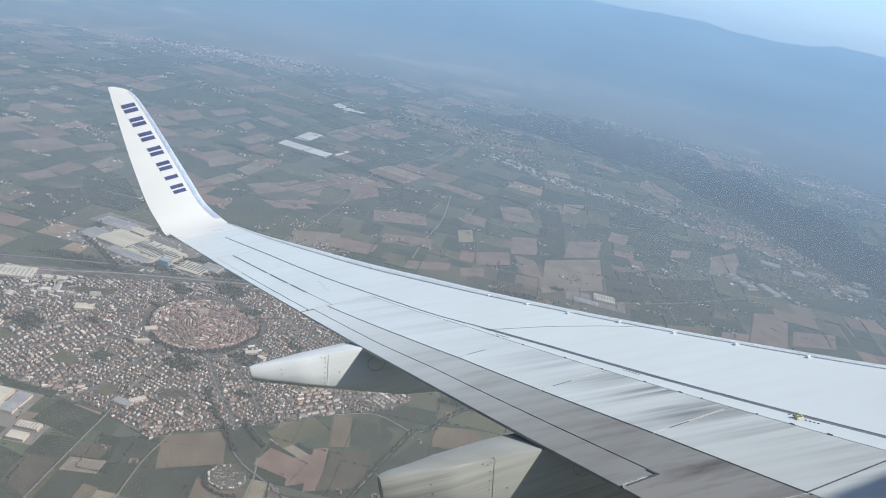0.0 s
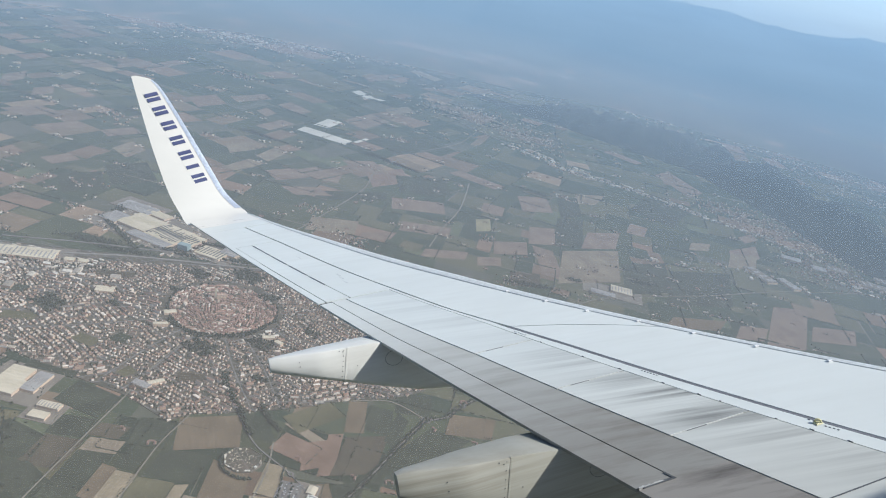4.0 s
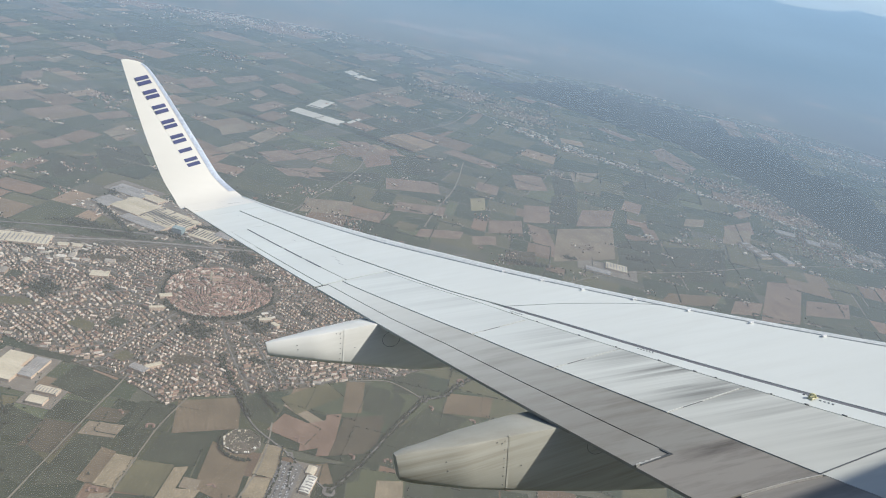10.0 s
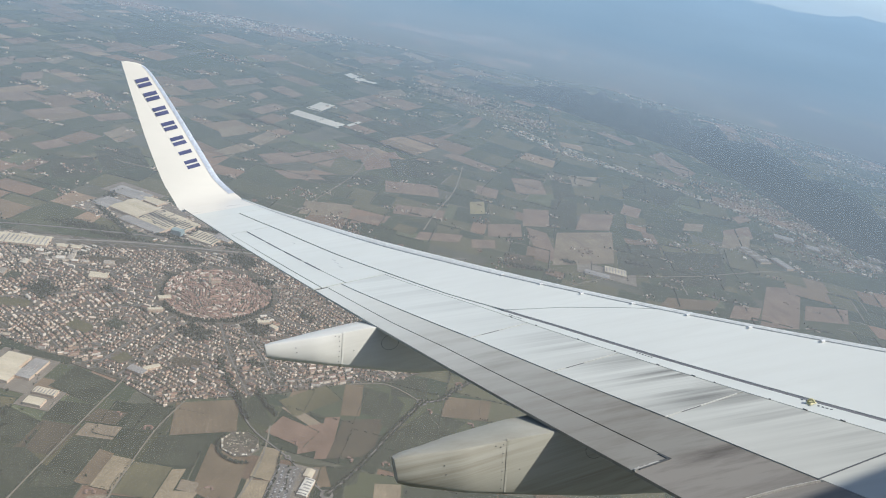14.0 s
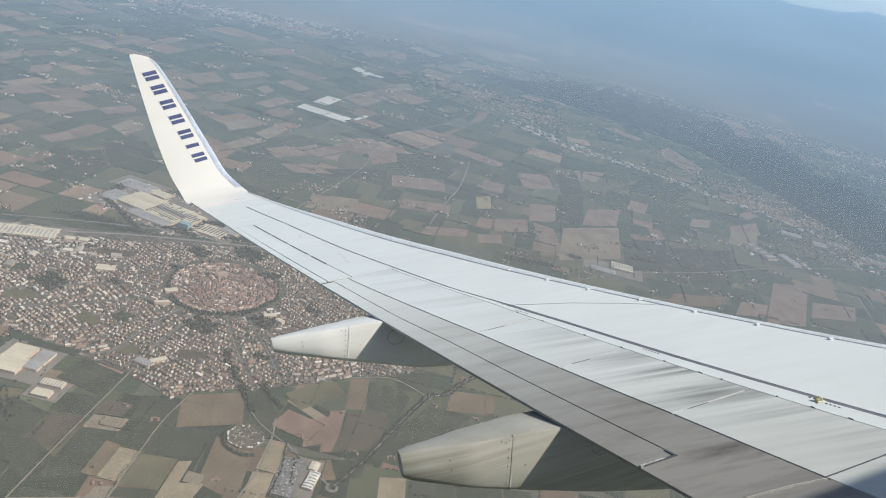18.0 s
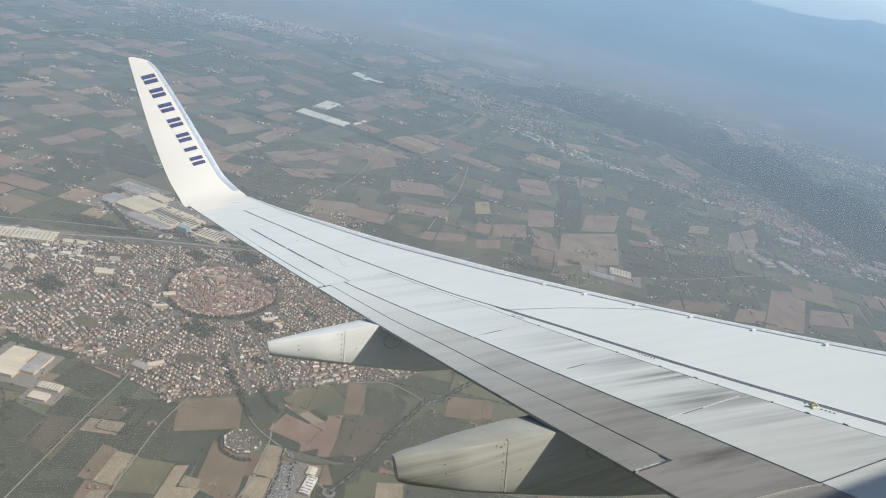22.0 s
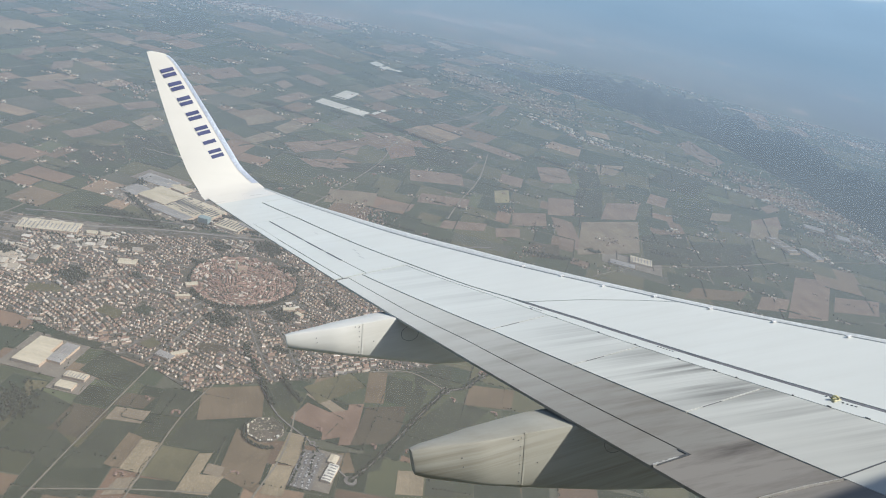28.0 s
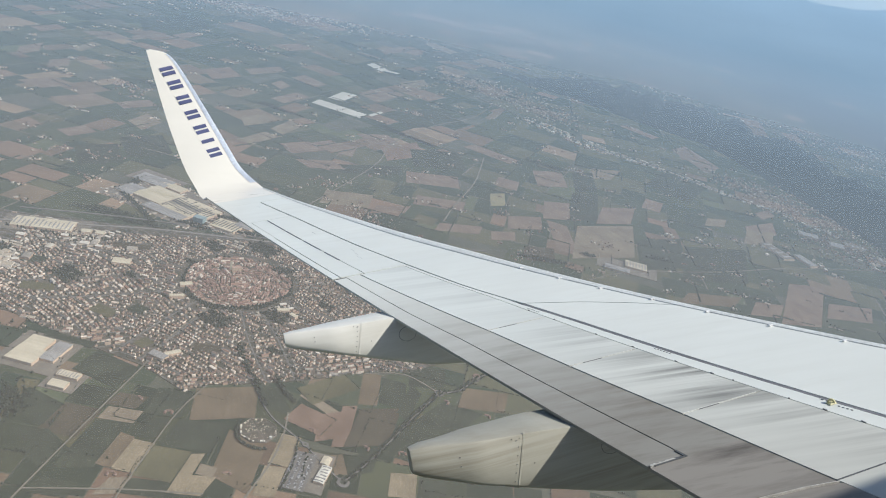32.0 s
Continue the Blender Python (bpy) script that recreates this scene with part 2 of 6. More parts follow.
def chord(y):
    s = TIP - y
    return 1.5871 + 0.23968 * s - 0.017396 * s * (15 - s) + 0.045 * min(1.0, s / 4) - 0.09 * math.exp(-s / 1.3) + 0.10 * max(0, s - 6.5) / 4


def rise(y):
    return 0.2022 * (y - TIP) + 0.0028 * (y - TIP) ** 2


def line(ys, cs):
    return lambda y: float(np.interp(y, ys, cs))


SWEEP = line((10.5, 11.5, 12, 12.5, 13, 14, 15, 15.5, 16, 16.5), (0, -0.03, -0.07, -0.11, -0.15, -0.21, -0.32, -0.37, -0.40, -0.43))


def top(y, c, lift=0.0):
    """A point of the wing's upper skin at span y and chord fraction c."""
    ch = chord(y)
    z = rise(y) + lift
    if c < 0.07:
        z -= 0.003 * ch * ((0.07 - c) / 0.07) ** 2
    x = nose_x(y) - c * ch
    if c < 0.35:  # the nose sweeps back towards the tip
        x += SWEEP(y) * (1 - c / 0.35)
    return (x, y, z)


def flat(v):
    return lambda y: v


LINE_BOX = line((5.9, 7.5, 8.8, 9.5, 10.3, 11.4, 12.6, 14.3, 15.6), (0.443, 0.442, 0.438, 0.448, 0.478, 0.492, 0.518, 0.528, 0.574))
LINE_HINGE = line((5.7, 7.5, 9.8, 11.2), (0.510, 0.505, 0.496, 0.525))
LINE_SPOIL = line((5.5, 6.7, 7.9, 9.0, 10.0, 11.3), (0.763, 0.757, 0.763, 0.768, 0.790, 0.822))
LINE_SLOT = line((6.3, 8.0, 9.0, 9.9, 11.1), (0.902, 0.903, 0.902, 0.918, 0.916))
NOSE_SEAM = line((6.0, 8.0, 9.5, 11.0, 12.5, 14.5, 16.4), (0.032, 0.036, 0.05, 0.08, 0.112, 0.125, 0.13))
SEAM = line((0.0, 0.109, 0.253, 0.446), (8.46, 8.87, 9.22, 9.52))


def panel(name, y0, y1, c0, c1, material, parent, lift=0.0, thick=0.02, nu=24, nv=6, gap=0.006, label=""):
    """A skin panel between two spans (numbers, or lines over the chord) and two chord lines; a thin slab with a drooped rim."""
    bm = bmesh.new()
    a = y0 if callable(y0) else flat(y0)
    b = y1 if callable(y1) else flat(y1)
    rows = []
    for j in range(nv + 1):
        row = []
        for i in range(nu + 1):
            u, v = i / nu, j / nv
            ym = 9.0 if callable(y0) or callable(y1) else (y0 + y1) / 2
            cm = c0(ym) + (c1(ym) - c0(ym)) * v
            lo, hi = a(cm) + gap, b(cm) - gap
            y = lo + (hi - lo) * u
            g = gap / chord(y)
            c = c0(y) + g + (c1(y) - c0(y) - 2 * g) * v
            row.append(bm.verts.new(top(y, c, lift)))
        rows.append(row)
    for j in range(nv):
        for i in range(nu):
            bm.faces.new((rows[j][i], rows[j][i + 1], rows[j + 1][i + 1], rows[j + 1][i]))
    rim = [e for e in bm.edges if e.is_boundary]
    low = bmesh.ops.extrude_edge_only(bm, edges=rim)
    bmesh.ops.translate(bm, vec=(0, 0, -thick), verts=[g for g in low["geom"] if isinstance(g, bmesh.types.BMVert)])
    bmesh.ops.recalc_face_normals(bm, faces=bm.faces)
    return part(name, bm, material, parent, label)


def aerofoil(c):
    return 0.62 * (math.sqrt(max(c, 0)) * (1 - c) + 0.12 * c * (1 - c))


wing = thing("aircraft_wing", AIR, "white swept airliner wing with grey flaps and upturned winglet", "aircraft wing")


def wing_core():
    bm = bmesh.new()
    cs = [0, 0.004, 0.015, 0.04, 0.08, 0.16, 0.3, 0.45, 0.6, 0.75, 0.88, 0.995]
    rings = []
    for i in range(37):
        y = 0.2 + 16.28 * i / 36
        ch = chord(y)
        ring = []
        for c in cs:
            p = top(y, c, -0.016)
            ring.append(bm.verts.new(p))
        for c in reversed(cs[1:-1]):
            p = top(y, c, -0.02)
            ring.append(bm.verts.new((p[0], y, p[2] - 0.02 - 0.27 * ch * aerofoil(c) * 0.8)))
        rings.append(ring)
    for a, b in zip(rings, rings[1:]):
        for k in range(len(a)):
            bm.faces.new((a[k], b[k], b[(k + 1) % len(b)], a[(k + 1) % len(a)]))
    bm.faces.new(rings[0])
    bm.faces.new(list(reversed(rings[-1])))
    bmesh.ops.recalc_face_normals(bm, faces=bm.faces)
    return smooth(part("wing_core", bm, SEAL, wing, "dark grey structure in the panel gaps and under the wing"))


wing_core()
smooth(panel("leading_edge", 1.8, 16.5, flat(0.0), NOSE_SEAM, EDGE, wing, 0.002, 0.03, 60, 5, 0.002, "bare metal leading edge slat"))
panel("upper_skin", SEAM, 15.62, NOSE_SEAM, LINE_BOX, WHITE, wing, 0, 0.02, 40, 10, 0.011, "white outboard upper skin")
panel("upper_skin", 1.8, SEAM, NOSE_SEAM, LINE_BOX, WHITE, wing, 0, 0.02, 40, 10, 0.011, "white inboard upper skin")
shelf = lambda y: LINE_BOX(y) + (0.036 if y < 9.5 else 0.012) / chord(y)
panel("rear_skin", 1.8, 11.42, shelf, lambda y: LINE_HINGE(y) - 0.009 / chord(y), WHITE, wing, 0, 0.02, 40, 3, 0.004)
panel("rear_skin", 11.42, 14.5, shelf, lambda y: 0.787, WHITE, wing, 0, 0.02, 16, 4, 0.004, "white skin ahead of the aileron")
panel("tip_skin", 15.62, 15.98, NOSE_SEAM, flat(1.0), WHITE, wing, 0, 0.02, 5, 10, 0.001, "light grey wing tip skin")
panel("tip_cap", 15.98, 16.5, NOSE_SEAM, flat(1.0), GLET, wing, 0, 0.02, 8, 10, 0.002, "cream white wing tip cap")
panel("tip_skin", 14.5, 15.62, shelf, flat(1.0), WHITE, wing, 0, 0.02, 10, 5, 0.004, "light grey wing tip skin")
panel("aileron", 11.43, 14.5, flat(0.789), lambda y: 0.945, WHITE, wing, 0, 0.03, 20, 3, 0.006, "white aileron")
panel("aileron_tab", 11.43, 13.5, lambda y: 0.949, flat(1.0), WHITE, wing, 0, 0.02, 14, 2, 0.004)
panel("aileron_tip", 13.5, 14.5, lambda y: 0.945, flat(1.0), WHITE, wing, 0, 0.02, 8, 2, 0.001)
for y0, y1 in ((9.05, 11.40), (7.94, 9.05), (6.76, 7.94), (5.55, 6.76), (3.6, 5.55)):
    panel("spoiler", y0, y1, LINE_HINGE, LINE_SPOIL, SPOILER, wing, 0.004, 0.02, 14, 6, 0.006, "white spoiler panel streaked with grime")
panel("fore_flap", 6.25, 11.41, LINE_SPOIL, LINE_SLOT, FLAP, wing, -0.002, 0.03, 30, 3, 0.006, "grey stained fore flap")
panel("aft_flap", 6.28, 11.39, LINE_SLOT, flat(1.0), FLAP, wing, -0.004, 0.03, 30, 3, 0.006, "grey aft flap")
panel("fore_flap", line((0.75, 0.83, 0.91, 1.0), (5.53, 5.60, 5.64, 5.66)), 6.262, LINE_SPOIL, flat(1.0), GRIMY, wing, -0.002, 0.03, 24, 8, 0.004, "grey brown stained flap section")
panel("inboard_flap", 2.0, line((0.75, 0.83, 0.91, 1.0), (5.50, 5.565, 5.60, 5.62)), LINE_SPOIL, flat(1.0), GRIMY, wing, 0.004, 0.03, 24, 8, 0.002, "grimy grey inboard flap")
panel("flap_end_strip", line((0.75, 0.83, 0.91, 1.0), (5.515, 5.578, 5.614, 5.635)), line((0.75, 0.83, 0.91, 1.0), (5.522, 5.585, 5.621, 5.641)), lambda y: 0.765, flat(0.93), SILVER, wing, 0.012, 0.02, 2, 10, 0.001, "bare metal flap end strip")


# slots ahead of the aileron, seal strips, worn flap end, studs, fasteners, stencils
for y0, y1 in ((13.82, 14.45), (13.25, 13.76), (12.62, 13.15), (12.08, 12.5)):
    panel("aileron_slot", y0, y1, lambda y: 0.7845, lambda y: 0.7945, STRIP, wing, 0.006, 0.01, 6, 2, 0.001, "dark open slot ahead of the aileron")


def worn_end(name, y0, y1, c0, c1, material, jag, lift, label):
    """A ragged strip of bare metal at the flap's end."""
    rng = random.Random(3)
    bm = bmesh.new()
    pairs = []
    for i in range(15):
        c = c0 + (c1 - c0) * i / 14
        w = jag * rng.random() if 0 < i < 14 else 0
        pairs.append((bm.verts.new(top(y0, c, lift)), bm.verts.new(top(y1 + w, c, lift))))
    for (a, b), (c, d) in zip(pairs, pairs[1:]):
        bm.faces.new((a, b, d, c))
    rim = [e for e in bm.edges if e.is_boundary]
    low = bmesh.ops.extrude_edge_only(bm, edges=rim)
    bmesh.ops.translate(bm, vec=(0, 0, -0.02), verts=[g for g in low["geom"] if isinstance(g, bmesh.types.BMVert)])
    bmesh.ops.recalc_face_normals(bm, faces=bm.faces)
    return part(name, bm, material, wing, label)


worn_end("worn_flap_end", 6.268, 6.272, 0.93, 0.995, SILVER, 0.016, 0.007, "chipped bare metal flap end")
worn_end("flap_end_gap", 6.257, 6.268, 0.904, 0.985, SEAL, 0.02, 0.004, "dark gap at the flap end")
panel("flap_gap_corner", 6.26, 6.36, lambda y: 0.902, lambda y: 0.908, SEAL, wing, 0.004, 0.01, 3, 2, 0.001)
# pale joint strips between the spoilers, with the part near the trailing edge worn dark
for y in (9.05, 7.94, 6.76):
    panel("spoiler_joint", y + 0.002, y + 0.008, lambda c: LINE_HINGE(c) + 0.02, LINE_SPOIL, JOINT, wing, 0.0075, 0.01, 2, 8, 0.0005, "pale seal along the spoiler joint")
    panel("spoiler_joint_gap", y - 0.0045, y + 0.002, lambda c: LINE_HINGE(c) + 0.14, lambda c: LINE_SPOIL(c) - 0.05, SEAL, wing, 0.006, 0.01, 2, 8, 0.0005, "dark gap beside the spoiler joint")
panel("spoiler_joint_gap", 5.544, 5.556, lambda c: LINE_HINGE(c) + 0.04, LINE_SPOIL, SEAL, wing, 0.006, 0.01, 2, 8, 0.0005, "dark gap beside the spoiler joint")
panel("rubber_strip", 1.8, 9.5, LINE_BOX, lambda y: LINE_BOX(y) + 0.036 / chord(y), STRIP, wing, -0.001, 0.01, 40, 2, 0.001, "dark grey rubber seal strip")


def stud(name, y, c, sx, sy, sz, material, label=""):
    bm = bmesh.new()
    box(bm, -sx / 2, sx / 2, -sy / 2, sy / 2, 0, sz, min(sx, sy, sz) * 0.25)
    ob = part(name, bm, material, wing, label)
    ob.location = top(y, c, -0.001)
    return ob


for y in (10.52, 9.97, 9.44, 8.88, 8.31, 7.73, 7.13, 6.5, 5.9):
    stud("vortex_stud", y, 0.062 if y > 9 else 0.045, 0.045, 0.028, 0.02, LAMPW, "small white stud on the upper skin")
for y, w in ((9.3, 0.07), (8.95, 0.05), (8.42, 0.06), (7.55, 0.06), (7.21, 0.08), (7.02, 0.03), (6.56, 0.03), (6.29, 0.07), (6.02, 0.08), (8.0, 0.04)):
    stud("hinge_fitting", y, LINE_HINGE(y) - 0.004, 0.012, w * 0.6, 0.008, STEEL, "dark hinge fitting")
for k in range(7):
    stud("stencil_mark", 6.42 - 0.035 * k if k < 3 else 6.28 - 0.03 * (k - 3), 0.458 if k < 3 else 0.466, 0.012, 0.018, 0.005, STEEL)
for k in range(6):
    stud("stencil_mark", 9.36 - 0.03 * k, 0.478, 0.010, 0.018, 0.005, STEEL)
    stud("stencil_mark", 7.86 - 0.03 * k, 0.463, 0.010, 0.018, 0.005, STEEL)


for y, c, w, d in ((12.32, 0.600, 0.10, 0.006), (12.16, 0.622, 0.10, 0.006), (11.98, 0.648, 0.12, 0.006), (13.4, 0.62, 0.10, 0.006), (15.3, 0.66, 0.07, 0.006)):
    panel("stencil_mark", y, y + w, flat(c), flat(c + d), EDGE, wing, 0.002, 0.002, 2, 2, 0.0005, "faint grey stencil bar")


def escape_hook(y, c):
    """The yellow escape-line fitting on the upper skin: a low ramped plate with an upright D-shaped lug."""
    bm = bmesh.new()
    v = [bm.verts.new(p) for p in ((0.055, -0.04, 0), (0.055, 0.04, 0), (-0.055, 0.04, 0), (-0.055, -0.04, 0), (0.035, -0.028, 0.012), (0.035, 0.028, 0.012), (-0.035, 0.028, 0.012), (-0.035, -0.028, 0.012))]
    for f in ((0, 1, 5, 4), (1, 2, 6, 5), (2, 3, 7, 6), (3, 0, 4, 7), (4, 5, 6, 7)):
        bm.faces.new([v[k] for k in f])
    bmesh.ops.recalc_face_normals(bm, faces=bm.faces)
    ob = part("escape_fitting", bm, YELLOW, wing, "yellow escape-line fitting")
    ob.location = top(y, c, 0.004)
    ob.scale = (0.72, 0.72, 0.72)
    ring = bmesh.new()
    rims = []
    for k in range(13):
        a = math.pi * k / 12
        rims.append([ring.verts.new((off, r * math.cos(a), 0.010 + r * 1.1 * math.sin(a))) for r, off in ((0.024, -0.010), (0.044, -0.010), (0.044, 0.010), (0.024, 0.010))])
    for p, q in zip(rims, rims[1:]):
        for k in range(4):
            ring.faces.new((p[k], q[k], q[(k + 1) % 4], p[(k + 1) % 4]))
    bmesh.ops.recalc_face_normals(ring, faces=ring.faces)
    part("lug", ring, YELLOW, ob).rotation_euler.z = radians(35)


escape_hook(6.34, 0.464)


# ---- winglet: sections of (y, z, nose x, tail x) ----
GLET_Y = (16.45, 16.72, 16.90, 17.01, 17.09, 17.19, 17.395, 17.615, 17.744, 17.79, 17.815)
GLET_Z = (-0.150, -0.088, 0.02, 0.16, 0.36, 0.66, 1.36, 2.11, 2.56, 2.71, 2.79)
GLET_NOSE = (-0.37, -0.385, -0.485, -0.59, -0.72, -0.82, -1.07, -1.345, -1.535, -1.67, -1.92)
GLET_TAIL = (-1.50, -1.555, -1.585, -1.635, -1.705, -1.77, -1.875, -1.95, -1.99, -2.003, -2.012)


def winglet():
    n = 40
    k = np.linspace(0, len(GLET_Y) - 1, n)
    idx = np.arange(len(GLET_Y))
    ys, zs, xn, xt = (np.interp(k, idx, v) for v in (GLET_Y, GLET_Z, GLET_NOSE, GLET_TAIL))
    for _ in range(2):
        for v in (ys, zs, xn, xt):
            v[1:-1] = (v[:-2] + 2 * v[1:-1] + v[2:]) / 4
    body, edge = bmesh.new(), bmesh.new()
    cs = [0.0, 0.01, 0.04, 0.09, 0.18, 0.35, 0.55, 0.8, 1.0]
    rings, strips = [], []
    for i in range(n):
        a, b = max(i - 1, 0), min(i + 1, n - 1)
        ty, tz = ys[b] - ys[a], zs[b] - zs[a]
        s = math.hypot(ty, tz)
        ny, nz = -tz / s, ty / s
        ch = xn[i] - xt[i]
        half = lambda c: ch * 0.045 * aerofoil(c) + 0.004
        ring = [body.verts.new((xn[i] - c * ch, ys[i] + ny * half(c), zs[i] + nz * half(c))) for c in cs]
        ring += [body.verts.new((xn[i] - c * ch, ys[i] - ny * half(c), zs[i] - nz * half(c))) for c in reversed(cs[1:-1])]
        rings.append(ring)
        if i > 6 and i < n - 5:
            o = 0.004
            strips.append([edge.verts.new((xn[i] - c * ch + o * (c == 0), ys[i] + ny * (half(c) + o), zs[i] + nz * (half(c) + o))) for c in (0.105, 0.06, 0.02, 0.0)])
    for a, b in zip(rings, rings[1:]):
        for j in range(len(a)):
            body.faces.new((a[j], b[j], b[(j + 1) % len(b)], a[(j + 1) % len(a)]))
    body.faces.new(rings[0])
    body.faces.new(list(reversed(rings[-1])))
    for a, b in zip(strips, strips[1:]):
        for j in range(3):
            edge.faces.new((a[j], b[j], b[j + 1], a[j + 1]))
    bmesh.ops.recalc_face_normals(body, faces=body.faces)
    ob = smooth(part("winglet", body, GLET, wing, "tall white blended winglet"))
    for e in ob.data.edges:
        if all(abs(ob.data.vertices[v].index % 16 - 8) < 1 for v in e.vertices):
            e.use_edge_sharp = True
    smooth(part("winglet_edge", edge, GLEAM, ob, "bright metal winglet leading edge"))
    return ob


glet = winglet()


def winglet_marks(parent):
    """Seven navy marks of two slanted strokes each up the inboard face."""
    a, b = Vector((-1.690, 17.685, 2.335)), Vector((-1.115, 17.195, 0.645))
    along = (b - a).normalized()
    face = Vector((0, -2.58, 0.75)).normalized()
    across = face.cross(along).normalized()
    for i, at in enumerate((0.0, 0.165, 0.345, 0.525, 0.705, 0.845, 0.985)):
        c = a.lerp(b, at) + face * 0.028
        bm = bmesh.new()
        strokes = (0.0,) if i == 5 else (-0.053, 0.053)
        for mid in strokes:
            quad = [c + along * (mid + u * 0.036 + v * 0.022) + across * (v * 0.118) for u, v in ((-1, -1), (1, -1), (1, 1), (-1, 1))]
            f = bm.faces.new([bm.verts.new(q) for q in quad])
            ex = bmesh.ops.extrude_face_region(bm, geom=[f])
            bmesh.ops.translate(bm, vec=-face * 0.03, verts=[g for g in ex["geom"] if isinstance(g, bmesh.types.BMVert)])
        bmesh.ops.recalc_face_normals(bm, faces=bm.faces)
        part("marking", bm, NAVY, parent, "navy painted marking")


winglet_marks(glet)


# ---- flap track fairings ----
def fairing(y, half, xs, tops, lows, seam_x, ring_at, paint, label):
    """A long box-sided canoe: flat top, upright sides, rounded keel, blunt tail."""
    def outline(x, grow=0.0):
        t, l = np.interp(x, xs, tops) + grow, np.interp(x, xs, lows) - grow
        w = half * min(1.0, 0.40 + 0.62 * (x - xs[0]) / 0.55) + grow
        tw = w * (0.70 + 0.30 * min(1.0, (x - xs[0]) / 1.0))
        wide = 0.80 + 0.75 * min(1.0, max(0.0, (x - xs[0] - 0.2) / 1.3))  # the outboard side flares towards the wing
        tall = t - l
        e = min(0.014, tall * 0.2)
        lo = min(0.06, tall * 0.4)
        prof = [(-tw + e, 0), (-tw + e * 0.3, -e * 0.3), (-tw - (w - tw) * 0.3, -e * 1.2), (-w, -tall * 0.5), (-w * 0.98, -tall + lo), (-w * 0.86, -tall + lo * 0.45), (-w * 0.6, -tall + lo * 0.1), (0, -tall)]
        prof += [(-a * wide, b) for a, b in reversed(prof[:-1])]
        return [(a, t + b) for a, b in prof]

    bm = bmesh.new()
    rings = []
    n = 40
    for i in range(n + 1):
        x = xs[0] + (xs[-1] - xs[0]) * i / n
        prof = outline(x)
        k = 1.0 if i else 0.88
        mid = (prof[0][1] + prof[7][1]) / 2
        rings.append([bm.verts.new((x - 0.0 * i, y + a * k, mid + (z - mid) * k)) for a, z in prof])
    m = len(rings[0])
    for a, b in zip(rings, rings[1:]):
        for j in range(m):
            bm.faces.new((a[j], b[j], b[(j + 1) % m], a[(j + 1) % m]))
    bm.faces.new(rings[0])
    bm.faces.new(list(reversed(rings[-1])))
    bmesh.ops.recalc_face_normals(bm, faces=bm.faces)
    ob = smooth(part("flap_fairing", bm, paint, wing, label))
    for p in ob.data.polygons:
        if len(p.vertices) > 4:
            p.use_smooth = False
    for e in ob.data.edges:
        if {v // m for v in e.vertices} == {0} or {v % m for v in e.vertices} in ({1}, {m - 2}):
            e.use_edge_sharp = True  # tail rim and the two long upper edges
    # butt strap round the body, with a row of fasteners
    bm = bmesh.new()
    pair = [[bm.verts.new((x + 0.075 * (z - outline(x)[4][1]) / 0.35, y + a, z)) for a, z in outline(x, 0.004)] for x in (seam_x - 0.007, seam_x + 0.007)]
    for k in range(m - 1):
        bm.faces.new((pair[0][k], pair[1][k], pair[1][k + 1], pair[0][k + 1]))
    bmesh.ops.recalc_face_normals(bm, faces=bm.faces)
    part("butt_strap", bm, paint, ob)
    prof = outline(seam_x - 0.045)
    zs, ws = [prof[4][1], prof[3][1], prof[2][1]], [prof[4][0], prof[3][0], prof[2][0]]
    for k in range(6):
        z = zs[0] + (zs[2] - zs[0]) * (k + 0.3) / 5.6
        bm = bmesh.new()
        bmesh.ops.create_cone(bm, segments=8, radius1=0.006, radius2=0.005, depth=0.008, cap_ends=True)
        o = part("fastener", bm, STEEL, ob, "dark fastener")
        o.location = (seam_x - 0.035 + 0.075 * (z - zs[0]) / 0.35, y + float(np.interp(z, zs, ws)), z)
        o.rotation_euler.x = radians(90)
    for x, up in ((seam_x + 0.16, 0.45), (seam_x - 0.47, 0.66), (seam_x - 0.47, 0.40), (seam_x + 0.02, 0.93), (seam_x - 0.02, 0.97)):
        prof = outline(x)
        z = prof[4][1] + (prof[2][1] - prof[4][1]) * up
        bm = bmesh.new()
        bmesh.ops.create_cone(bm, segments=8, radius1=0.0065, radius2=0.005, depth=0.008, cap_ends=True)
        o = part("fastener", bm, STEEL, ob, "dark fastener")
        o.location = (x, y + float(np.interp(z, [prof[4][1], prof[3][1], prof[2][1]], [prof[4][0], prof[3][0], prof[2][0]])), z)
        o.rotation_euler.x = radians(90)
    # round access panel drawn by its thin gap
    bm = bmesh.new()
    inner, outer = [], []
    for k in range(32):
        a = 2 * math.pi * k / 32
        for r, store in ((0.085, inner), (0.0885, outer)):
            store.append(bm.verts.new((ring_at[0] + r * 1.2 * math.cos(a), y - half - 0.004, ring_at[1] + r * math.sin(a))))
    for k in range(32):
        bm.faces.new((inner[k], inner[(k + 1) % 32], outer[(k + 1) % 32], outer[k]))
    part("access_panel_gap", bm, SEAL, ob)
    return ob


